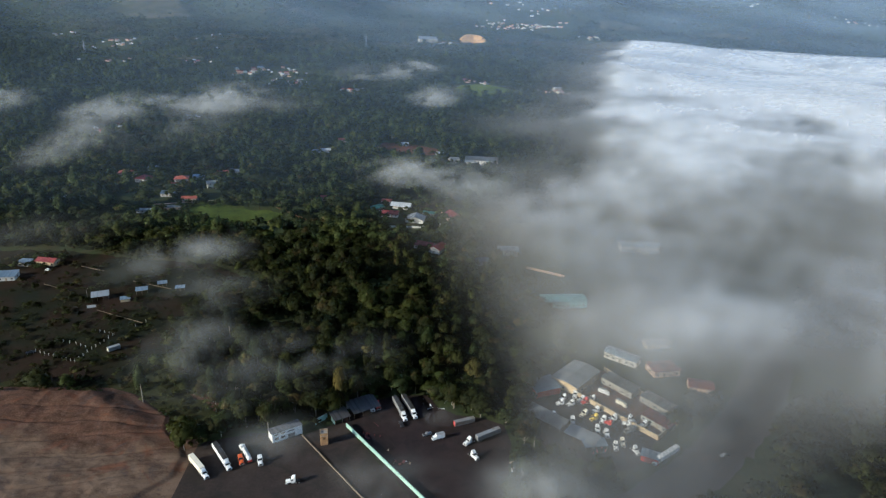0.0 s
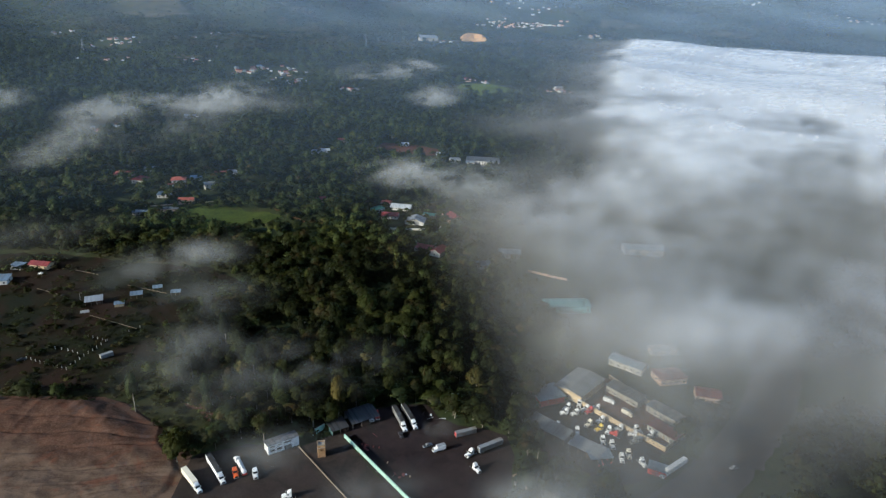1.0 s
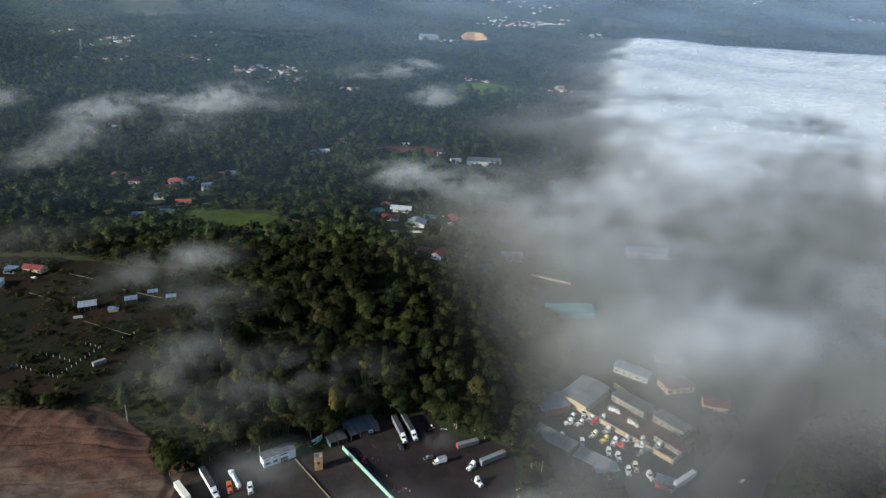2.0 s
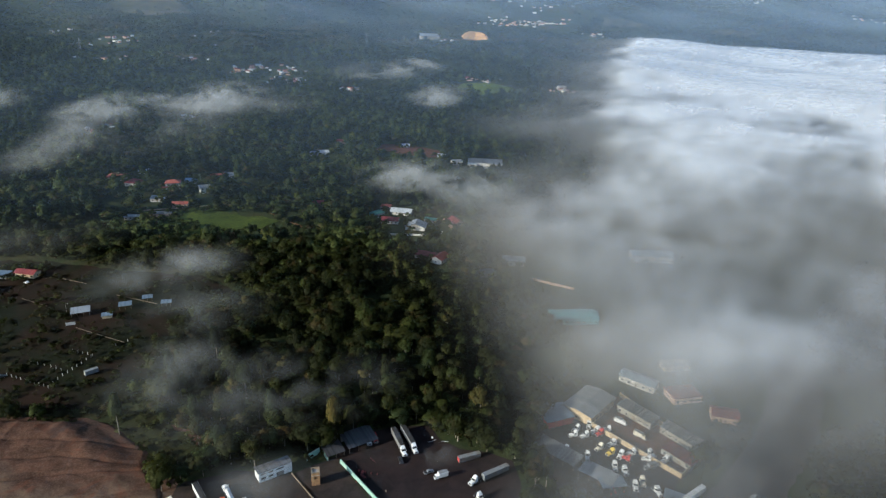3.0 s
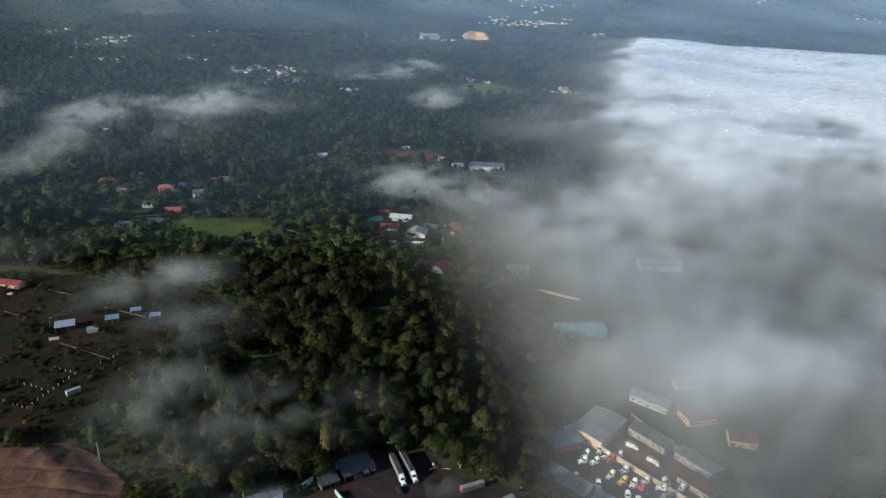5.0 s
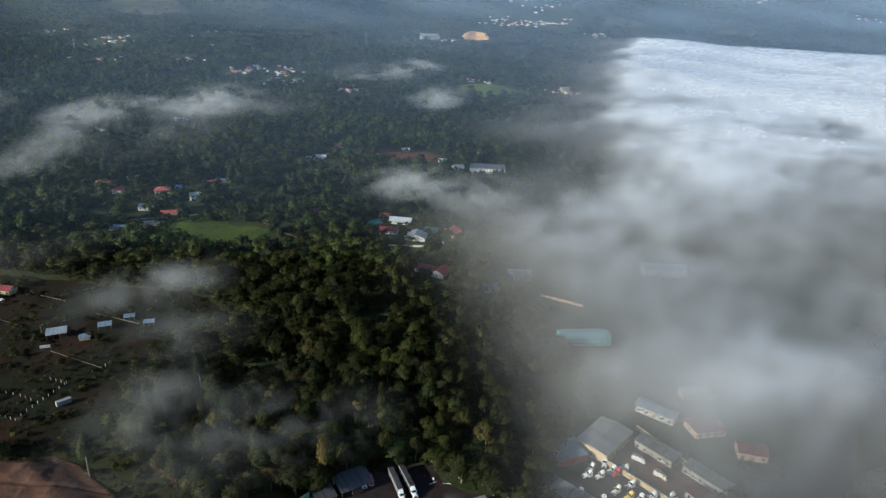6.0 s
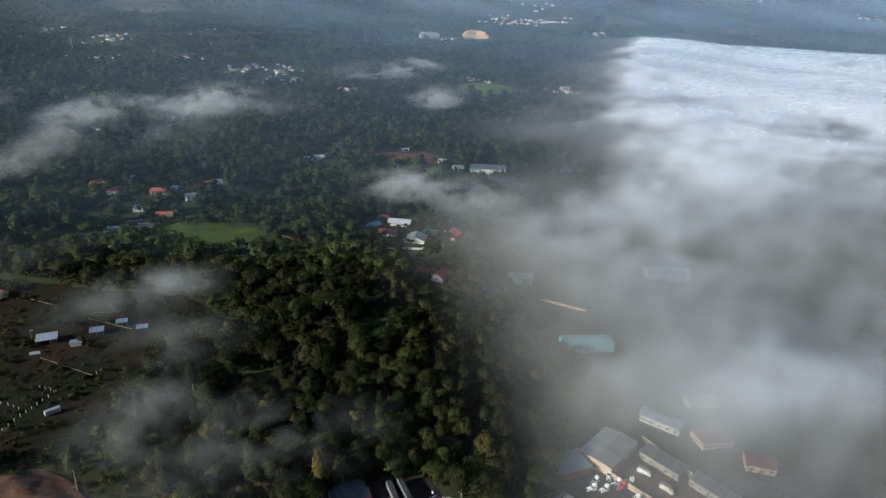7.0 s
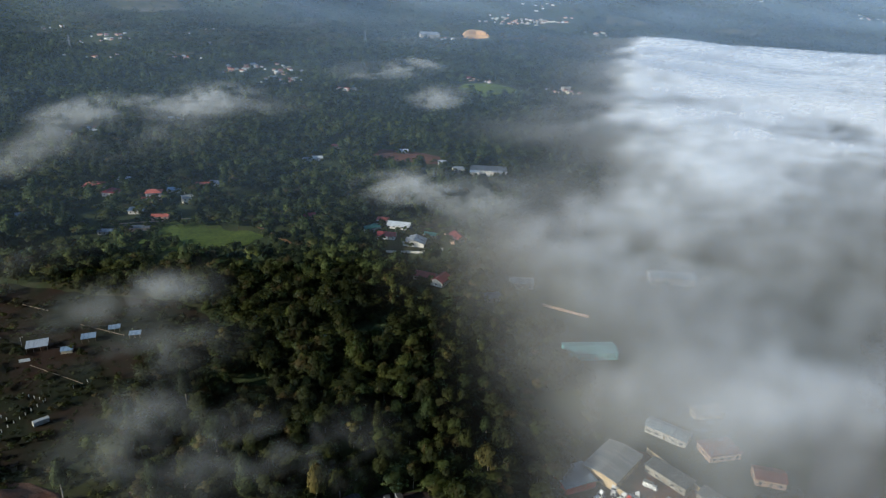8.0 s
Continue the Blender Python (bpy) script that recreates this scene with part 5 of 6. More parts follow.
def debris_heap(name, label, x, y, size, n, seed, materials):
    """Scrap lying about: bent sheets, boards and drums, each its own part."""
    rng = random.Random(seed)
    root = thing(name, label, "scrap", pose(x, y, float(land(x, y)) + 0.2))
    for i in range(n):
        bm = bmesh.new()
        k = rng.random()
        if k < 0.4:
            box(bm, 0, 0, 0, rng.uniform(0.8, 2.4), rng.uniform(0.5, 1.4), rng.uniform(0.08, 0.5), bevel=0.02)
        elif k < 0.7:
            drum(bm, 0, 0, 0.45, 0.32, 0.9, "Z", 10)
        else:
            box(bm, 0, 0, 0, rng.uniform(2, 4.5), 0.16, 0.14)
        ob = part("scrap_piece", bm, rng.choice(materials), root)
        ob.location = (rng.gauss(0, size), rng.gauss(0, size), 0)
        ob.rotation_euler = (0, 0, rng.uniform(0, 6.3))
    return root


debris_heap("scrap_heap", "red and grey scrap along a wall", -22, 272, 3.0, 14, 1, [M_MAROON, M_SLATE, M_BLACK, M_MAROON])
debris_heap("scrap_heap", "scattered boards and drums on dark earth", 17, 300, 5.0, 14, 2, [M_GREY, M_WOOD, M_WHITE, M_BLACK])
debris_heap("scrap_heap", "pale debris and sheets under bushes", 58, 247, 3.5, 9, 3, [M_GREY, M_WHITE, M_WOOD, M_STEEL])
debris_heap("scrap_heap", "pale scrap beside a mint wall", -5, 250, 3.0, 9, 4, [M_GREY, M_MAROON, M_WOOD])
debris_heap("scrap_heap", "scrap axles and drums between cabs", 98, 262, 6.0, 16, 5, [M_GREY, M_BLACK, M_RED, M_STEEL])
boundary_wall("low_wall", (51, 244), (60, 251), 1.6, 0.25, M_CONC, "short pale concrete wall at the yard's edge")

# ---------------------------------------------------------------- cab yard and walled compound
yellow_cab = road_tractor("yellow road tractor among parked cabs", pose(104.5, 286.5, 0.5, 0, 0, 205), M_YELLOW)
red_cab = road_tractor("red road tractor among parked cabs", pose(111.5, 281.5, 0.5, 0, 0, 140), M_RED)
cream_cab = road_tractor("cream road tractor among parked cabs", pose(99.6, 290.5, 0.5, 0, 0, 215), M_CREAM)
CABS = [(75.5, 291.5, 215), (81, 288.5, 235), (91, 284, 260), (94.5, 300.5, 200), (98.5, 310, 250), (88.5, 301, 190), (101.5, 304.5, 200), (108, 305.5, 165),
        (107.5, 294, 200), (109, 285, 230), (115.5, 286.5, 190), (124.5, 286, 300), (122, 281.5, 160), (131, 281, 205), (103, 276.5, 262), (107, 273, 270),
        (109, 262.5, 262), (118.5, 259, 285), (91, 306, 215)]
for i, (x, y, a) in enumerate(CABS):
    copy_thing(white_cab, pose(x, y, 0.5, 0, 0, a))
copy_thing(cream_cab, pose(113.5, 265.5, 0.5, 0, 0, 265))
copy_thing(red_cab, pose(103.2, 302.5, 0.5, 0, 0, 205))
box_truck("grey box truck between parked cabs", pose(120.5, 275.5, 0.5, 0, 0, 200), M_GREY)
lean_to("blue_roof_shed", pose(74.5, 306.5, 0.4, 0, 0, 20), 17, 13, 4.6, 5.6, M_BLUEZINC, "shed with a pale blue metal roof and red walls", 4, (("front", M_RED), ("back", M_RED), ("left", M_RED)))
lean_to("grey_shed", pose(64, 290, 0.4, 0, 0, -44), 24, 9, 3.4, 4.6, M_ZINC, "long shed with a grey corrugated roof", 5, (("back", M_GREY),))
lean_to("grey_shed", pose(83, 270.5, 0.4, 0, 0, -40), 17, 9, 3.6, 4.2, M_WHITEZINC, "open shed with a pale metal roof", 4, (("back", M_GREY),))
lean_to("grey_shed", pose(92, 258.5, 0.4, 0, 0, 8), 12, 6, 3.2, 3.8, M_BLUEZINC, "small shed with a pale blue roof", 3)
lean_to("kiosk", pose(119, 252.5, 0.4, 0, 0, -28), 9, 6, 3.4, 3.8, M_BLUEZINC, "kiosk with a pale blue roof and red walls", 3, (("front", M_RED), ("back", M_RED), ("right", M_RED)))
boundary_wall("compound_wall", (86.9, 324.3), (134, 268.7), 3.2, 0.3, M_WALLY, "long ochre plastered compound wall", 8, M_CONC)
boundary_wall("compound_wall", (134, 268.7), (153.5, 285), 3.2, 0.3, M_WALLY, "ochre compound wall with a faded blue panel", 8, M_CONC)
boundary_wall("compound_wall", (153.5, 285), (124, 338), 3.2, 0.3, M_WALLY, "ochre plastered compound wall", 8, M_CONC)
box_truck("white truck parked inside a walled compound", pose(117, 312, 0.6, 0, 0, -35), M_WHITE)
box_truck("pale truck parked inside a walled compound", pose(124, 300, 0.6, 0, 0, -45), M_CREAM)
semi_truck("white semi trailer and tractor on the foggy road", heading(141, 259.5, 119, 244.5), 15.0, M_WHITE, M_WHITE)


# ---------------------------------------------------------------- houses
def roof_solid(bm, w, d, h, rise, over, style):
    """A roof with thickness: hip, gable or single slope, over walls w by d whose top is at h."""
    a, b, t = w / 2 + over, d / 2 + over, 0.18
    z = h - over * rise / (d / 2) * 0.6
    if style == "hip":
        k = max(a - b, 0.05)
        top = [(-k, 0), (k, 0)]
        ring = [(-a, -b), (a, -b), (a, b), (-a, b)]
        low = [bm.verts.new((x, y, z - t)) for x, y in ring]
        mid = [bm.verts.new((x, y, z)) for x, y in ring]
        r = [bm.verts.new((x, y, h + rise)) for x, y in top]
        for f in ((mid[0], mid[1], r[1], r[0]), (mid[1], mid[2], r[1]), (mid[2], mid[3], r[0], r[1]), (mid[3], mid[0], r[0])):
            bm.faces.new(f)
        for i in range(4):
            bm.faces.new((low[i], low[(i + 1) % 4], mid[(i + 1) % 4], mid[i]))
        bm.faces.new(low[::-1])
    elif style == "gable":
        prof = [(-b, z), (0, h + rise), (b, z), (b, z - t), (0, h + rise - t), (-b, z - t)]
        ends = [[bm.verts.new((s * a, y, zz)) for y, zz in prof] for s in (-1, 1)]
        bm.faces.new(ends[0])
        bm.faces.new(ends[1][::-1])
        for i in range(6):
            bm.faces.new((ends[0][i], ends[1][i], ends[1][(i + 1) % 6], ends[0][(i + 1) % 6]))
    else:
        v = [(-a, -b, h), (a, -b, h), (a, b, h + rise), (-a, b, h + rise)]
        f = bm.faces.new([bm.verts.new(p) for p in v])
        bmesh.ops.solidify(bm, geom=[f], thickness=t)
    bmesh.ops.recalc_face_normals(bm, faces=bm.faces[:])


def house(name, label, x, y, turn, w, d, h, roof, walls, style="gable", rise=2.0, over=0.6, storeys=1, clear=None, lift=0.2, group="", bays=0):
    """A house: walls, overhanging roof, a door and rows of framed windows."""
    root = thing(name, label, "house", pose(x, y, float(land(x, y)) + lift, 0, 0, turn), group)
    bm = bmesh.new()
    box(bm, 0, 0, -1.2, w, d, h + 1.1)
    if style == "gable":
        slab(bm, [(-w / 2, h - 0.1), (w / 2, h - 0.1), (w / 2, h), (-w / 2, h)], d / 2)
        for s in (-1, 1):
            v = [bm.verts.new((s * (w / 2 - 0.1), yy, zz)) for yy, zz in ((-d / 2 + 0.1, h - 0.1), (d / 2 - 0.1, h - 0.1), (0, h + rise - 0.2))]
            f = bm.faces.new(v)
            bmesh.ops.solidify(bm, geom=[f], thickness=0.1)
    part("wall", bm, walls, root)
    bm = bmesh.new()
    roof_solid(bm, w, d, h, rise, over, style)
    part("roof", bm, roof, root)
    floor_h = h / storeys
    for k in range(storeys):
        n = bays or max(2, int(w / 4))
        for i in range(n):
            px = -w / 2 + w * (i + 0.5) / n
            for s in (-1, 1):
                door = k == 0 and s == -1 and i == n // 2
                ww, hh, base = (1.1, 2.1, 0.0) if door else (1.4, 1.2, 0.95)
                bm = bmesh.new()
                box(bm, px, s * (d / 2 + 0.02), k * floor_h + base, ww + 0.24, 0.08, hh + 0.2)
                frame_ = part("door" if door else "window", bm, M_WOOD if door else M_WALLW, root)
                bm = bmesh.new()
                box(bm, px, s * (d / 2 + 0.07), k * floor_h + base + 0.1, ww, 0.05, hh)
                part("leaf" if door else "pane", bm, M_WOOD if door else M_GLASS, frame_)
        for s in (-1, 1):
            bm = bmesh.new()
            box(bm, s * (w / 2 + 0.02), 0, k * floor_h + 0.95, 0.08, 1.64, 1.4)
            frame_ = part("window", bm, M_WALLW, root)
            bm = bmesh.new()
            box(bm, s * (w / 2 + 0.07), 0, k * floor_h + 1.05, 0.05, 1.4, 1.2)
            part("pane", bm, M_GLASS, frame_)
    KEEP_CLEAR.append((x, y - 1, clear or max(w, d) * 0.6 + 2.5))
    GARDENS.append((x, y, w))
    return root


def add_porch(root, x, y, w, d, h, roof, rise=0.8):
    """A tiled porch on posts against a house."""
    bm = bmesh.new()
    roof_solid(bm, w, d, h, rise, 0.4, "hip")
    bmesh.ops.translate(bm, verts=bm.verts[:], vec=(x, y, 0))
    part("porch_roof", bm, roof, root)
    for sx in (-1, 1):
        bm = bmesh.new()
        box(bm, x + sx * (w / 2 - 0.2), y - d / 2 + 0.2, -0.5, 0.25, 0.25, h + 0.4)
        part("porch_post", bm, M_WALLW, root)


# compound buildings in the fog
house("warehouse", "large warehouse with a low grey metal roof", 102, 325.5, 46, 27, 18, 5.5, M_ZINC, M_WALLY, "gable", 1.3, 0.6, lift=0.3)
house("long_barn", "long low barn with a pale metal roof", 128, 318, -52, 22, 8, 4.2, M_ZINC, M_CONC, "shed", 0.9, 0.5, lift=0.3)
house("long_barn", "long low barn with a pale metal roof", 146, 297, -54, 24, 7, 4.2, M_ZINC, M_CONC, "shed", 0.9, 0.5, lift=0.3)
house("red_shed", "open shed with a rusty red roof in a compound", 139, 283, -54, 17, 8, 3.4, M_REDZINC, M_CONC, "shed", 0.6, 0.4, lift=0.3)
house("fogged_house", "pink-roofed house dimmed by fog", 162, 338, 10, 18, 12, 4.5, M_REDZINC, M_WALLP, "hip", 2.2)
house("fogged_house", "house with a pale blue roof dimmed by fog", 140, 352, -40, 22, 9, 4.5, M_BLUEZINC, M_WALLW, "gable", 1.6)
house("fogged_house", "low ochre building dimmed by fog", 170, 371, 8, 18, 7, 3.6, M_CONC, M_WALLY, "shed", 0.5)
house("fogged_house", "pink-roofed house dimmed by fog", 178, 318, -15, 14, 10, 4.2, M_REDZINC, M_WALLP, "gable", 1.8)
house("turquoise_hall", "long turquoise hall dimmed by fog", 118, 435, 4, 34, 14, 5.0, M_TURQZINC, M_TURQ, "gable", 1.6)
house("blue_roof_house", "house with a pale blue roof in mist", 88, 538, -6, 19, 12, 4.5, M_BLUEZINC, M_WALLW, "gable", 1.8)
house("blue_roof_house", "small house with a blue roof in mist", 62, 512, 15, 12, 8, 3.2, M_BLUEZINC, M_WALLW, "shed", 0.8)
house("fogged_hall", "long hall with a pale blue roof deep in fog", 216, 552, -4, 36, 14, 6, M_BLUEZINC, M_WALLW, "gable", 2.0)
boundary_wall("fogged_wall", (100, 503), (130, 486), 2.0, 0.3, M_WALLP, "long peach wall dimmed by fog", 9)
house("red_roof_house", "white house with a red metal roof among trees", 11, 547, -24, 18, 11, 3.6, M_REDZINC, M_WALLW, "gable", 2.6)
house("red_roof_house", "white house wing with a red metal roof", 23, 540, 60, 16, 11, 3.8, M_REDZINC, M_WALLW, "gable", 2.8)

# ---------------------------------------------------------------- hamlet in the middle of the wood
house("grey_gable_house", "wide house with a grey metal gable roof", 1.5, 622, 80, 15, 19, 3.2, M_ZINC, M_WALLW, "gable", 3.4, 0.9)
house("red_roof_house", "white house with a bright red metal roof", -25, 636, -6, 17, 10, 3.2, M_REDZINC, M_WALLW, "gable", 2.6)
house("long_white_house", "long house with a pale grey metal roof", -14, 664, -12, 22, 12, 3.0, M_WHITEZINC, M_WALLW, "gable", 2.8)
house("orange_roof_house", "small house with an orange tile roof", -31, 676, -8, 11, 9, 4.0, M_TILE, M_WALLW, "hip", 1.8)
house("teal_shed", "shed with a dark teal metal roof", -41, 652, 48, 18, 8, 3.6, M_TEALZINC, M_WALLW, "shed", 1.0)
house("peach_house", "peach house with a red roof at the fog's edge", 42, 634, -70, 18, 11, 3.6, M_REDZINC, M_WALLP, "gable", 2.8)
house("garden_shed", "small shed with a teal roof behind a house", 16, 640, -20, 13, 6, 2.6, M_TEALZINC, M_CONC, "shed", 0.8)
boundary_wall("peach_wall", (28, 647), (40, 612), 3.4, 0.5, M_WALLP, "peach garden wall lit by the sun", 7)
boundary_wall("garden_wall", (-24, 600), (8, 599.5), 2.0, 0.3, M_WALLW, "pale garden wall below a hamlet", 6)
boundary_wall("garden_wall", (8, 599.5), (27, 607), 2.6, 0.3, M_WALLW, "pale garden wall below a hamlet", 6)
KEEP_CLEAR += [(0, 608, 12), (18, 612, 11), (-18, 616, 9), (36, 622, 10), (-20, 650, 14), (12, 645, 12), (16, 536, 15)]

# ---------------------------------------------------------------- houses on the slope
hip = house("tiled_villa", "villa with an orange tiled hip roof", -345, 748, 12, 19, 14, 4.5, M_TILE, M_WALLY, "hip", 3.0, 1.0)
house("red_roof_house", "house with a dark red hip roof", -318, 729, -8, 15, 14, 4.2, M_REDZINC, M_WALLW, "hip", 3.6, 0.9)
villa = house("two_storey_villa", "white two-storey villa with tiered orange tile roofs", -273, 724, 16, 15, 12, 7.4, M_TILE, M_WALLW, "hip", 2.4, 0.9, 2)
add_porch(villa, 11.5, -1, 9, 8, 3.6, M_TILE)
add_porch(villa, -3, -8.6, 16, 5, 3.6, M_TILE)
house("cream_house", "cream two-storey house with a flat slanting roof", -234, 714, 30, 13, 9, 6.4, M_WHITEZINC, M_CREAM, "shed", 1.0, 0.5, 2)
house("blue_roof_house", "small house with a blue metal roof", -273, 679, 8, 14, 9, 3.4, M_BLUEZINC, M_WALLW, "shed", 1.0)
house("tiled_cottage", "low cottage with a red-brown tile roof", -245, 665, 10, 15, 9, 3.4, M_TILE, M_WALLP, "gable", 1.6)
house("pink_cottage", "long low pink cottage beside a meadow", -252, 634, 14, 17, 6, 3.2, M_ZINC, M_WALLP, "shed", 0.6)
house("grey_cottage", "low cottage with a grey metal roof in shade", -276, 624, 6, 16, 8, 3.0, M_ZINC, M_CONC, "gable", 1.2)
for x, y, a, w, roof, wall, label in [(-261, 748, 5, 14, M_BLUEZINC, M_WALLW, "white cottage with a blue-grey roof"), (-238, 772, 12, 17, M_TILE, M_WALLY, "ochre cottage with a tile roof"),
                                      (-226, 780, -8, 14, M_ZINC, M_WALLW, "white cottage with a grey roof"), (-326, 778, 4, 13, M_WHITEZINC, M_WALLW, "white cottage with a pale roof"),
                                      (-128, 893, 10, 16, M_WHITEZINC, M_WALLW, "white cottage with a pale roof"), (-140, 886, -5, 12, M_ZINC, M_WALLW, "white cottage with a grey roof"),
                                      (-109, 951, 0, 18, M_TILE, M_WALLP, "pink house with an orange tile roof"), (-105, 684, 12, 13, M_REDZINC, M_WALLP, "small house with a red roof among trees"),
                                      (-17, 932, 5, 15, M_WHITEZINC, M_WALLW, "white cottage above a ploughed field"), (35, 884, -6, 12, M_WHITEZINC, M_WALLW, "white cottage beside a ploughed field"),
                                      (-474, 978, 6, 18, M_REDZINC, M_WALLP, "red-roofed house in thin mist"), (-390, 1126, 0, 30, M_WHITEZINC, M_WALLW, "long pale building in thin mist"),
                                      (-372, 655, 6, 12, M_ZINC, M_WALLW, "small shed with a grey roof in mist")]:
    house("cottage", label, x, y, a, w * 0.85, 9, 3.0, roof, wall, "gable", 2.2, group="cottages on the slope")
boundary_wall("lane_wall", (-290, 642), (-215, 668), 1.0, 0.4, M_WALLP, "low pale wall along a lane", 9)


def school():
    """A large white building: two wings under flat grey roofs, with columns."""
    root = house("white_school", "large white flat-roofed building at the wood's edge", 92, 850, -6, 44, 22, 6.6, M_ZINC, M_WALLW, "shed", 0.9, 0.8, 2, clear=26)
    bm = bmesh.new()
    box(bm, -17, -15, -1.2, 11, 10, 7.2)
    part("wing", bm, M_CREAM, root)
    bm = bmesh.new()
    box(bm, -17, -15, 6.0, 12, 11, 0.3)
    part("wing_roof", bm, M_WHITEZINC, root)
    for i in range(5):
        bm = bmesh.new()
        box(bm, 6 + 4 * i, -12.4, -0.5, 0.6, 0.6, 6.8)
        part("column", bm, M_WALLW, root)
    bm = bmesh.new()
    box(bm, 14, -12.0, 6.3, 19, 2.4, 0.25)
    part("canopy", bm, M_WHITEZINC, root)


school()
house("cream_annex", "small cream building beside the school", 54, 852, 10, 14, 10, 5, M_WHITEZINC, M_CREAM, "shed", 0.6)

# ---------------------------------------------------------------- pasture
farm = house("farmhouse", "yellow farmhouse with a dark red metal roof", -304, 492, -10, 16, 8, 3.8, M_REDZINC, M_WALLY, "gable", 2.0, 0.8)
house("farm_annex", "small white annex with a pale blue roof", -321, 489, -6, 9, 7, 3.4, M_BLUEZINC, M_WALLW, "shed", 0.7)
house("blue_roof_house", "house with a pale blue metal roof in a pasture", -321, 462, 12, 16, 11, 3.6, M_BLUEZINC, M_WALLW, "shed", 1.0)
lean_to("field_shelter", pose(-237, 424, 1.4, 0, 0, 24), 11.5, 8.5, 3.4, 4.2, M_WHITEZINC, "open field shelter with a pale metal roof", 4)
lean_to("field_shelter", pose(-210, 437, 1.5, 0, 0, 22), 8, 6, 3.2, 3.8, M_BLUEZINC, "small shelter with a blue-grey roof", 3, (("back", M_WOOD),))
lean_to("field_shelter", pose(-199, 451, 1.7, 0, 0, 20), 6.5, 4.6, 2.8, 3.4, M_BLUEZINC, "small shelter with a blue-grey roof", 3)
lean_to("field_shelter", pose(-183, 444, 1.6, 0, 0, 14), 6.5, 4.6, 2.8, 3.3, M_BLUEZINC, "small shelter with a blue-grey roof", 3)
lean_to("goat_pen", pose(-216, 423.5, 1.3, 0, 0, 20), 6.5, 4.5, 2.4, 2.9, M_BLUEZINC, "low pen with a blue-grey roof", 3, (("front", M_WALLY),))
boundary_wall("panel_wall", (-235.5, 413.5), (-230, 415.5), 2.2, 0.3, M_WALLW, "short white sunlit wall panel")
for a, b, h, label in [((-286, 452), (-263, 441.5), 1.4, "weathered tan block wall in a pasture"), ((-275, 487.5), (-253.5, 479.5), 1.4, "weathered tan block wall in a pasture"),
                       ((-227, 410.5), (-188, 392.5), 1.0, "long low tan wall in a pasture"), ((-222, 461), (-188, 448), 1.2, "low tan wall behind shelters")]:
    boundary_wall("field_wall", a, b, h * 0.5, 0.2, M_BLOCK, label, 6)
# cream end and grey body paint the sunlit and shaded faces of one box
container("field_container", "white shipping container, sunlit end painted cream and shaded sides grey", heading(-193.6, 352.8, -187.6, 358.6, 0.5), 7.5, M_GREY, M_CREAM)
KEEP_CLEAR += [(-230, 428, 14), (-205, 440, 12), (-195, 453, 9), (-178, 446, 9), (-190, 355, 12), (-320, 470, 20)]


def post_row(points, gap, label):
    """White fence posts with a rail of wire, set along a line of the plan."""
    root = thing("post_fence", label, "fence", pose(*points[0], float(land(*points[0]))))
    bm = bmesh.new()
    box(bm, 0, 0, -0.4, 0.22, 0.22, 2.3, bevel=0.03)
    me = part("post", bm, M_WALLW, root).data
    bpy.data.objects.remove(root.children[0])
    ox, oy = points[0]
    for (ax, ay), (bx, by) in zip(points, points[1:]):
        n = int(math.hypot(bx - ax, by - ay) / gap)
        for i in range(n):
            ob = new("post", me)
            ob.parent = root
            x, y = ax + (bx - ax) * i / n, ay + (by - ay) * i / n
            ob.location = (x - ox, y - oy, float(land(x, y) - land(ox, oy)) + 0.25)
    return root


post_row([(-238, 352), (-224, 346), (-208, 340), (-206, 352), (-202, 366), (-199, 378)], 3.1, "row of white fence posts in a pasture")
post_row([(-232, 366), (-218, 362), (-206, 356)], 4.0, "row of white fence posts in a pasture")
post_row([(-214, 380), (-196, 374)], 3.6, "row of white fence posts in a pasture")
post_row([(-191, 388), (-186, 394), (-182, 396)], 4.0, "white gate posts beside a track")


def light_pole(x, y):
    root = thing("light_pole", "tall thin pole with a small white lamp", "pole", pose(x, y, float(land(x, y))))
    bm = bmesh.new()
    tube(bm, [(0, 0, -0.5), (0, 0, 4), (0, 0, 8)], [0.14, 0.11, 0.08], 8)
    part("mast", bm, M_CONC, root)
    bm = bmesh.new()
    tube(bm, [(0, 0, 7.8), (0.5, 0, 8.2), (1.2, 0, 8.3)], [0.05, 0.05, 0.05], 6)
    part("arm", bm, M_STEEL, root)
    bm = bmesh.new()
    box(bm, 1.4, 0, 8.15, 0.7, 0.35, 0.22, bevel=0.05)
    part("lamp_head", bm, M_WALLW, root)


light_pole(-243, 430)
pickup("dark pickup standing in a pasture", pose(-240, 350, 0.9, 0, 0, 30), M_BLACK)
pickup("white pickup beside a farmhouse", pose(-297, 478, 2.4, 0, 0, -20), M_WHITE)
pickup("grey pickup on the foggy road", pose(165, 256, 0.5, 0, 0, 200), M_GREY)


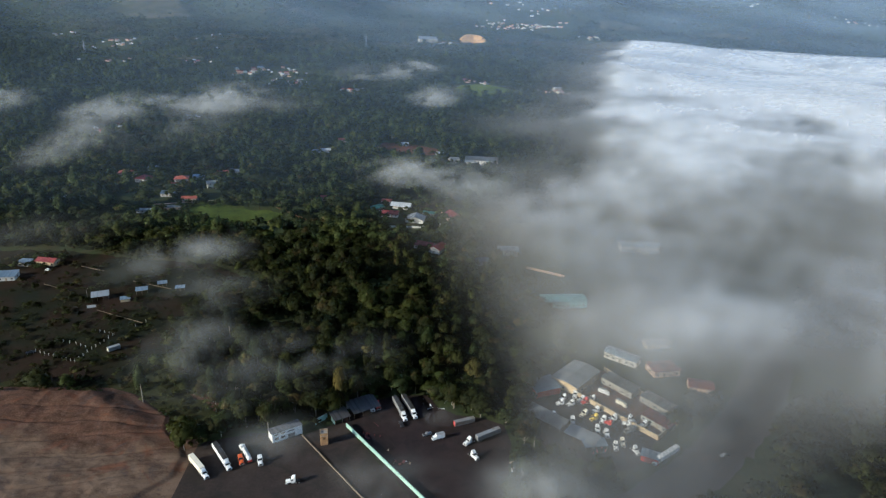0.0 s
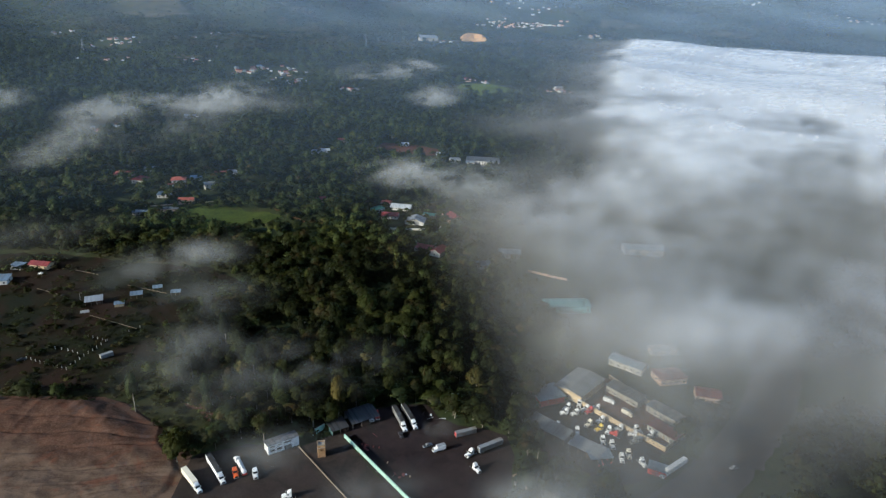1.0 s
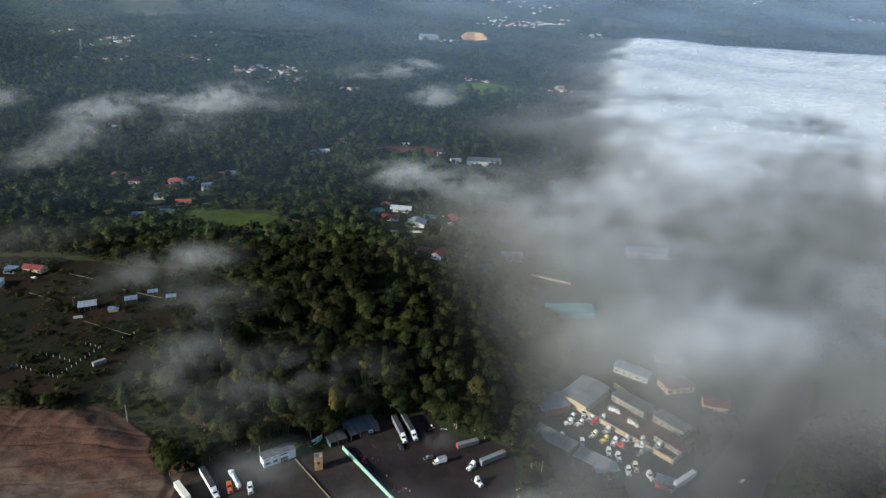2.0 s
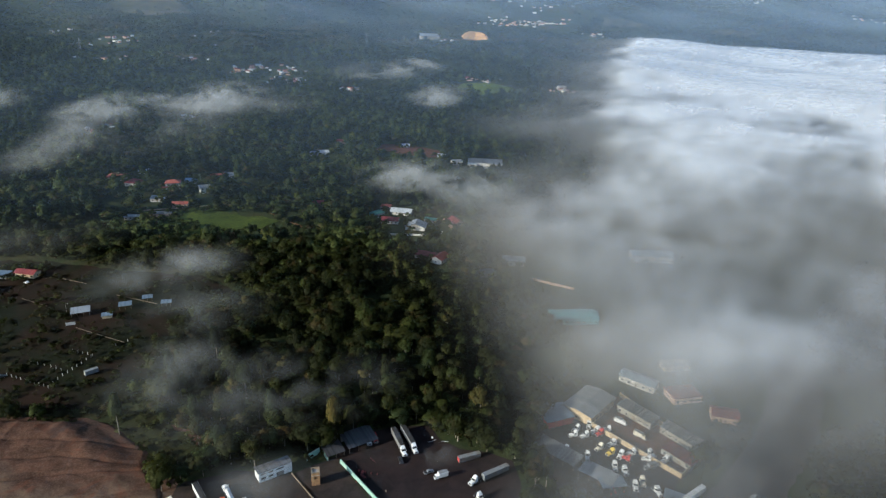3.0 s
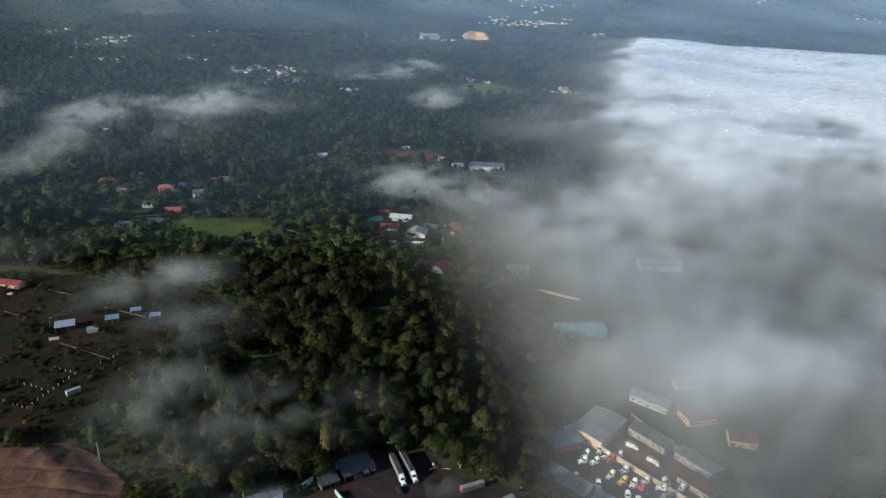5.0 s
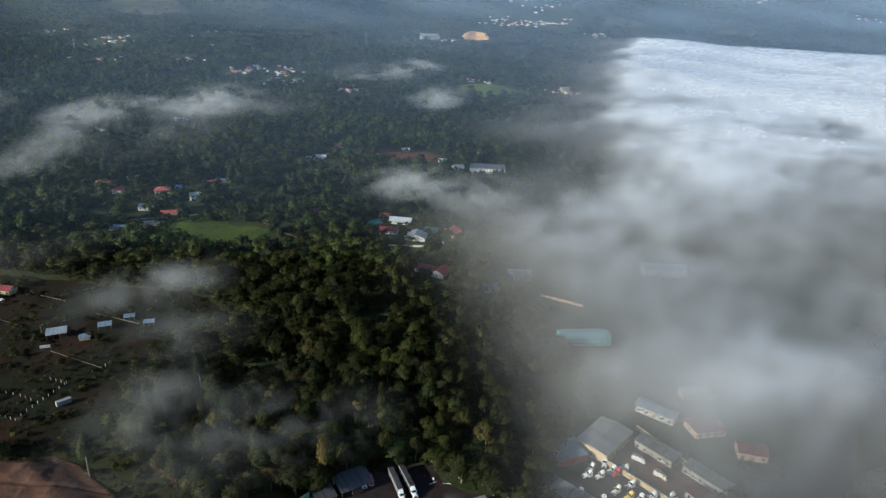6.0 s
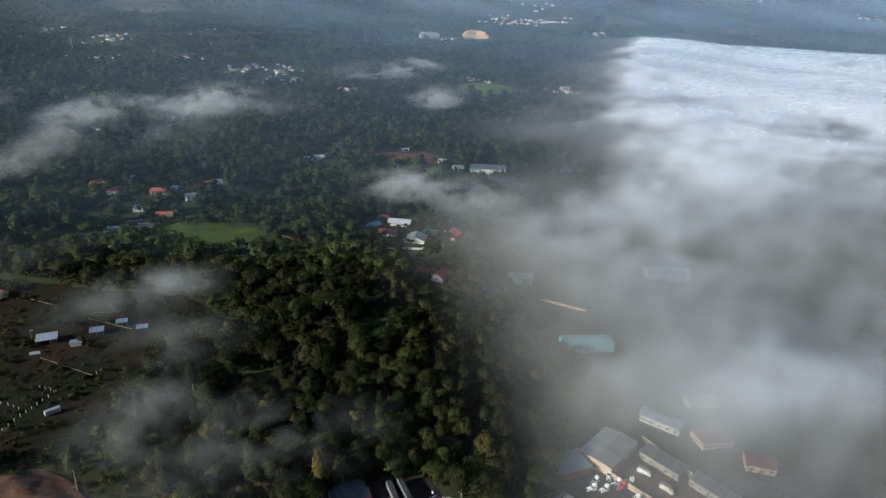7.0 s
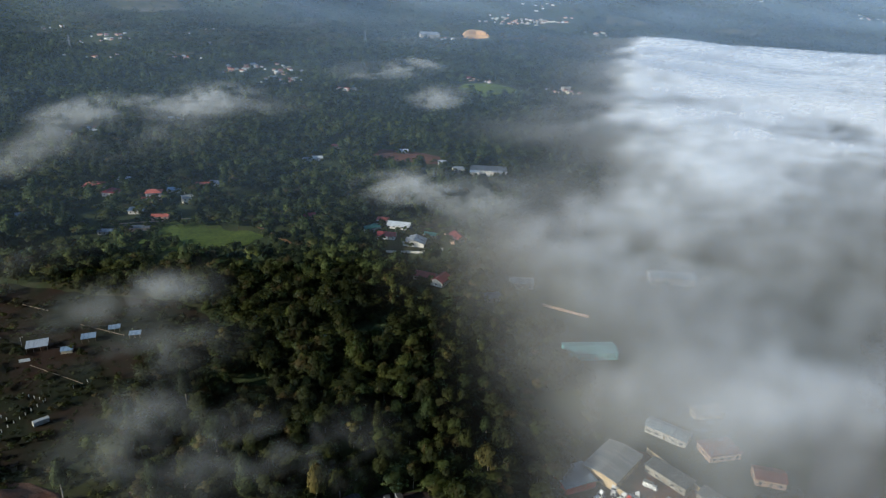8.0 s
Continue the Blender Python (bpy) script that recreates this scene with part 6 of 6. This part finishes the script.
# ---------------------------------------------------------------- villages on the far hills
def villages():
    rng = random.Random(8)
    looks = [(M_TILE, M_WALLW, "hip", "white house with an orange tile roof"), (M_WHITEZINC, M_WALLW, "shed", "white house with a pale flat roof"), (M_REDZINC, M_WALLP, "gable", "pink house with a red roof"),
             (M_ZINC, M_CONC, "gable", "grey concrete house with a grey roof"), (M_BLUEZINC, M_WALLW, "gable", "white house with a blue-grey roof"), (M_WHITEZINC, M_CREAM, "shed", "cream house with a pale roof")]
    first = {}
    spots = []
    for cx, cy, sx, sy, n in [(-352, 1640, 60, 34, 26), (-290, 1515, 45, 20, 16), (-430, 1600, 30, 45, 9), (-137, 1460, 34, 14, 7), (180, 1690, 26, 12, 5), (-950, 2170, 50, 40, 16), (-1000, 2240, 60, 20, 7), (-600, 1790, 50, 12, 9),
                              (-860, 1880, 80, 16, 8), (420, 3490, 90, 40, 20), (560, 3430, 120, 40, 26), (690, 3480, 110, 60, 16), (690, 3820, 160, 30, 12), (-1330, 2585, 60, 16, 5), (2440, 3660, 120, 50, 9), (1998, 3940, 26, 10, 3),
                              (840, 3130, 60, 25, 8), (-480, 1010, 45, 16, 4), (318, 1515, 34, 14, 11), (-700, 2500, 300, 120, 8), (150, 2680, 70, 20, 4)]:
        for _ in range(int(n * 1.2)):
            spots.append((cx + rng.gauss(0, sx * 0.6), cy + rng.gauss(0, sy * 1.1)))
    for x, y in spots:
        k = rng.choices(range(6), (4, 3, 3, 3, 2, 2))[0]
        big = rng.uniform(0.42, 0.85) * (1 + 0.45 * float(sstep(1800, 3600, y)))
        m = pose(x, y, float(land(x, y)) + 0.5, 0, 0, rng.uniform(-70, 70)) @ Matrix.Diagonal((big * rng.uniform(0.8, 1.4), big, big, 1))
        if k in first:
            copy_thing(first[k], m @ Matrix.Diagonal((*[1 / s for s in first[k].scale], 1)))
        else:
            roof, wall, style, label = looks[k]
            first[k] = house("village_house", label + " on a far hill", x, y, 0, 13, 9, 4.8, roof, wall, style, 1.8 if style != "shed" else 0.5, 0.5, 1, group="far village houses", bays=1)
            first[k].matrix_basis = m
            KEEP_CLEAR.pop(), GARDENS.pop()
        KEEP_CLEAR.append((x, y - 4 - 0.004 * y, 8 + 0.004 * y))


villages()
house("hill_block", "white multi-storey block among pines", 337, 1530, 10, 20, 12, 8, M_WHITEZINC, M_WALLW, "shed", 0.5, 0.4, 3, clear=40)
house("hill_house", "long pink house with a red roof above a lawn", 147, 1724, -4, 44, 12, 6, M_REDZINC, M_WALLP, "gable", 2.4, 0.8, clear=40)
# roof climbs 9 m to the back so that it shows from the camera
house("flat_warehouse", "wide warehouse with a pale metal roof tilted towards the camera", 43, 2790, 8, 76, 60, 14, M_WHITEZINC, M_CONC, "shed", 9, 0.5, clear=90)


def quarry():
    """A bright clay cut in a hillside."""
    nx, ny = 60, 40
    u, v = np.meshgrid(np.linspace(-1, 1, nx), np.linspace(0, 1, ny))
    x, y = 244 + 62 * u, 2890 + 70 * v + 14 * np.cos(u * 3)
    dome = np.sqrt(np.clip(1 - np.abs(u) ** 3.5, 0, 1)) * (0.95 + 0.1 * rough2(x, y * 0, 30, 17, 3))
    step = 0.45 * sstep(0.05, 0.3, v + 0.1 * rough2(x, y, 40, 13, 3)) + 0.55 * sstep(0.4, 0.75, v + 0.12 * rough2(x, y, 30, 14, 3))
    z = land(244, 2900) - 2 + 36 * dome * step + 2.5 * rough2(x, y, 14, 15, 3) * dome
    me = fast_mesh("quarry", np.stack([x, y, z], -1).reshape(-1, 3), grid_faces(nx, ny))
    smooth(me)
    me.materials.append(M_CLAY)
    tagged(new("quarry", me), "bright orange clay quarry face in a hillside", "quarry", kind="structure")
    KEEP_CLEAR.append((238, 2840, 85))
    KEEP_CLEAR.append((238, 2750, 60))
    KEEP_CLEAR.append((238, 2910, 66))


quarry()


def pylon(x, y, high):
    """A lattice power pylon."""
    root = thing("power_pylon", "thin steel lattice power pylon above the forest", "pylon", pose(x, y, float(land(x, y))), "power pylons")
    for sx in (-1, 1):
        for sy in (-1, 1):
            bm = bmesh.new()
            tube(bm, [(sx * 4, sy * 4, -1), (sx * 1.2, sy * 1.2, high * 0.65), (sx * 0.3, sy * 0.3, high)], [0.26, 0.22, 0.18], 4)
            part("leg", bm, M_GREY, root)
    for i in range(8):
        z0, z1 = high * i / 9, high * (i + 1) / 9
        w0, w1 = 4 - 3.4 * z0 / high, 4 - 3.4 * z1 / high
        bm = bmesh.new()
        tube(bm, [(-w0, -w0, z0), (w1, -w1, z1)], [0.12, 0.12], 3)
        tube(bm, [(w0, w0, z0), (-w1, w1, z1)], [0.12, 0.12], 3)
        part("brace", bm, M_GREY, root)
    for z in (0.72, 0.84):
        bm = bmesh.new()
        tube(bm, [(-7, 0, high * z), (7, 0, high * z)], [0.3, 0.3], 4)
        part("crossarm", bm, M_GREY, root)


pylon(-943, 1903, 52)
pylon(-181, 2340, 52)


def palm(x, y, tall, seed):
    """A banana-like plant: arching split leaves from a short stem."""
    rng = random.Random(seed)
    root = thing("banana_plant", "banana plant with arching pale green leaves", "plant", pose(x, y, float(land(x, y)), 0, 0, rng.uniform(0, 360)), "banana plants")
    bm = bmesh.new()
    tube(bm, [(0, 0, -0.3), (0.1, 0, tall * 0.55)], [0.25, 0.16], 6)
    part("stem", bm, M_BARK, root)
    for i in range(10):
        a, reach = 6.283 * i / 10 + rng.uniform(-0.2, 0.2), tall * rng.uniform(0.5, 0.75)
        c, s = math.cos(a), math.sin(a)
        bm = bmesh.new()
        rows = []
        for k in range(5):
            u = k / 4
            r, z, w = reach * u, tall * (0.55 + 0.5 * u - 0.55 * u * u), 0.55 * math.sin(math.pi * min(0.15 + u * 0.85, 1)) + 0.04
            rows.append([bm.verts.new((r * c - q * w * s, r * s + q * w * c, z - abs(q) * 0.18)) for q in (-1, 0, 1)])
        for p, q in zip(rows, rows[1:]):
            for k in range(2):
                bm.faces.new((p[k], p[k + 1], q[k + 1], q[k]))
        bmesh.ops.solidify(bm, geom=bm.faces[:], thickness=0.03)
        part("leaf", bm, M_PALM, root)


for i, (x, y, tall) in enumerate([(15.5, 428, 6.5), (19, 431, 5.5), (-22, 302, 6), (-26, 305, 5), (-230, 742, 6), (-222, 735, 7), (-236, 752, 6), (-248, 742, 6.5), (-212, 748, 6), (-8, 652, 6), (14, 652, 6), (-3, 612, 5)]):
    palm(x, y, tall, i)
tree(101, "pine", M_GOLD, "tall slender yellowing tree above the wood", pose(-39, 294, 0.4), 8.5, 28, 520)
tree(102, "round", M_GOLD, "broad yellow-brown tree above the wood", pose(39, 318, 0.5), 14, 22, 520)
tree(103, "round", M_LIME, "light green round tree above the wood", pose(-32, 410, 1), 13, 24, 480)
tree(104, "flat", M_GOLD, "yellowing flat-topped tree beside a pasture", pose(-118, 432, 1), 13, 15, 420)
for i, (x, y, tall) in enumerate([(-52, 340, 15), (-27, 342, 14), (-76, 352, 15), (-16, 398, 14), (6, 405, 13), (-2, 420, 13), (24, 412, 14), (-88, 300, 13), (-64, 291, 12), (-100, 330, 14), (30, 372, 13), (-40, 372, 14)]):
    tree(120 + i, "flat", M_GOLD, "thin leaved tree with bare pale limbs", pose(x, y, float(land(x, y)), 0, 0, 40 * i), 9, tall, 70)
plant_woods()
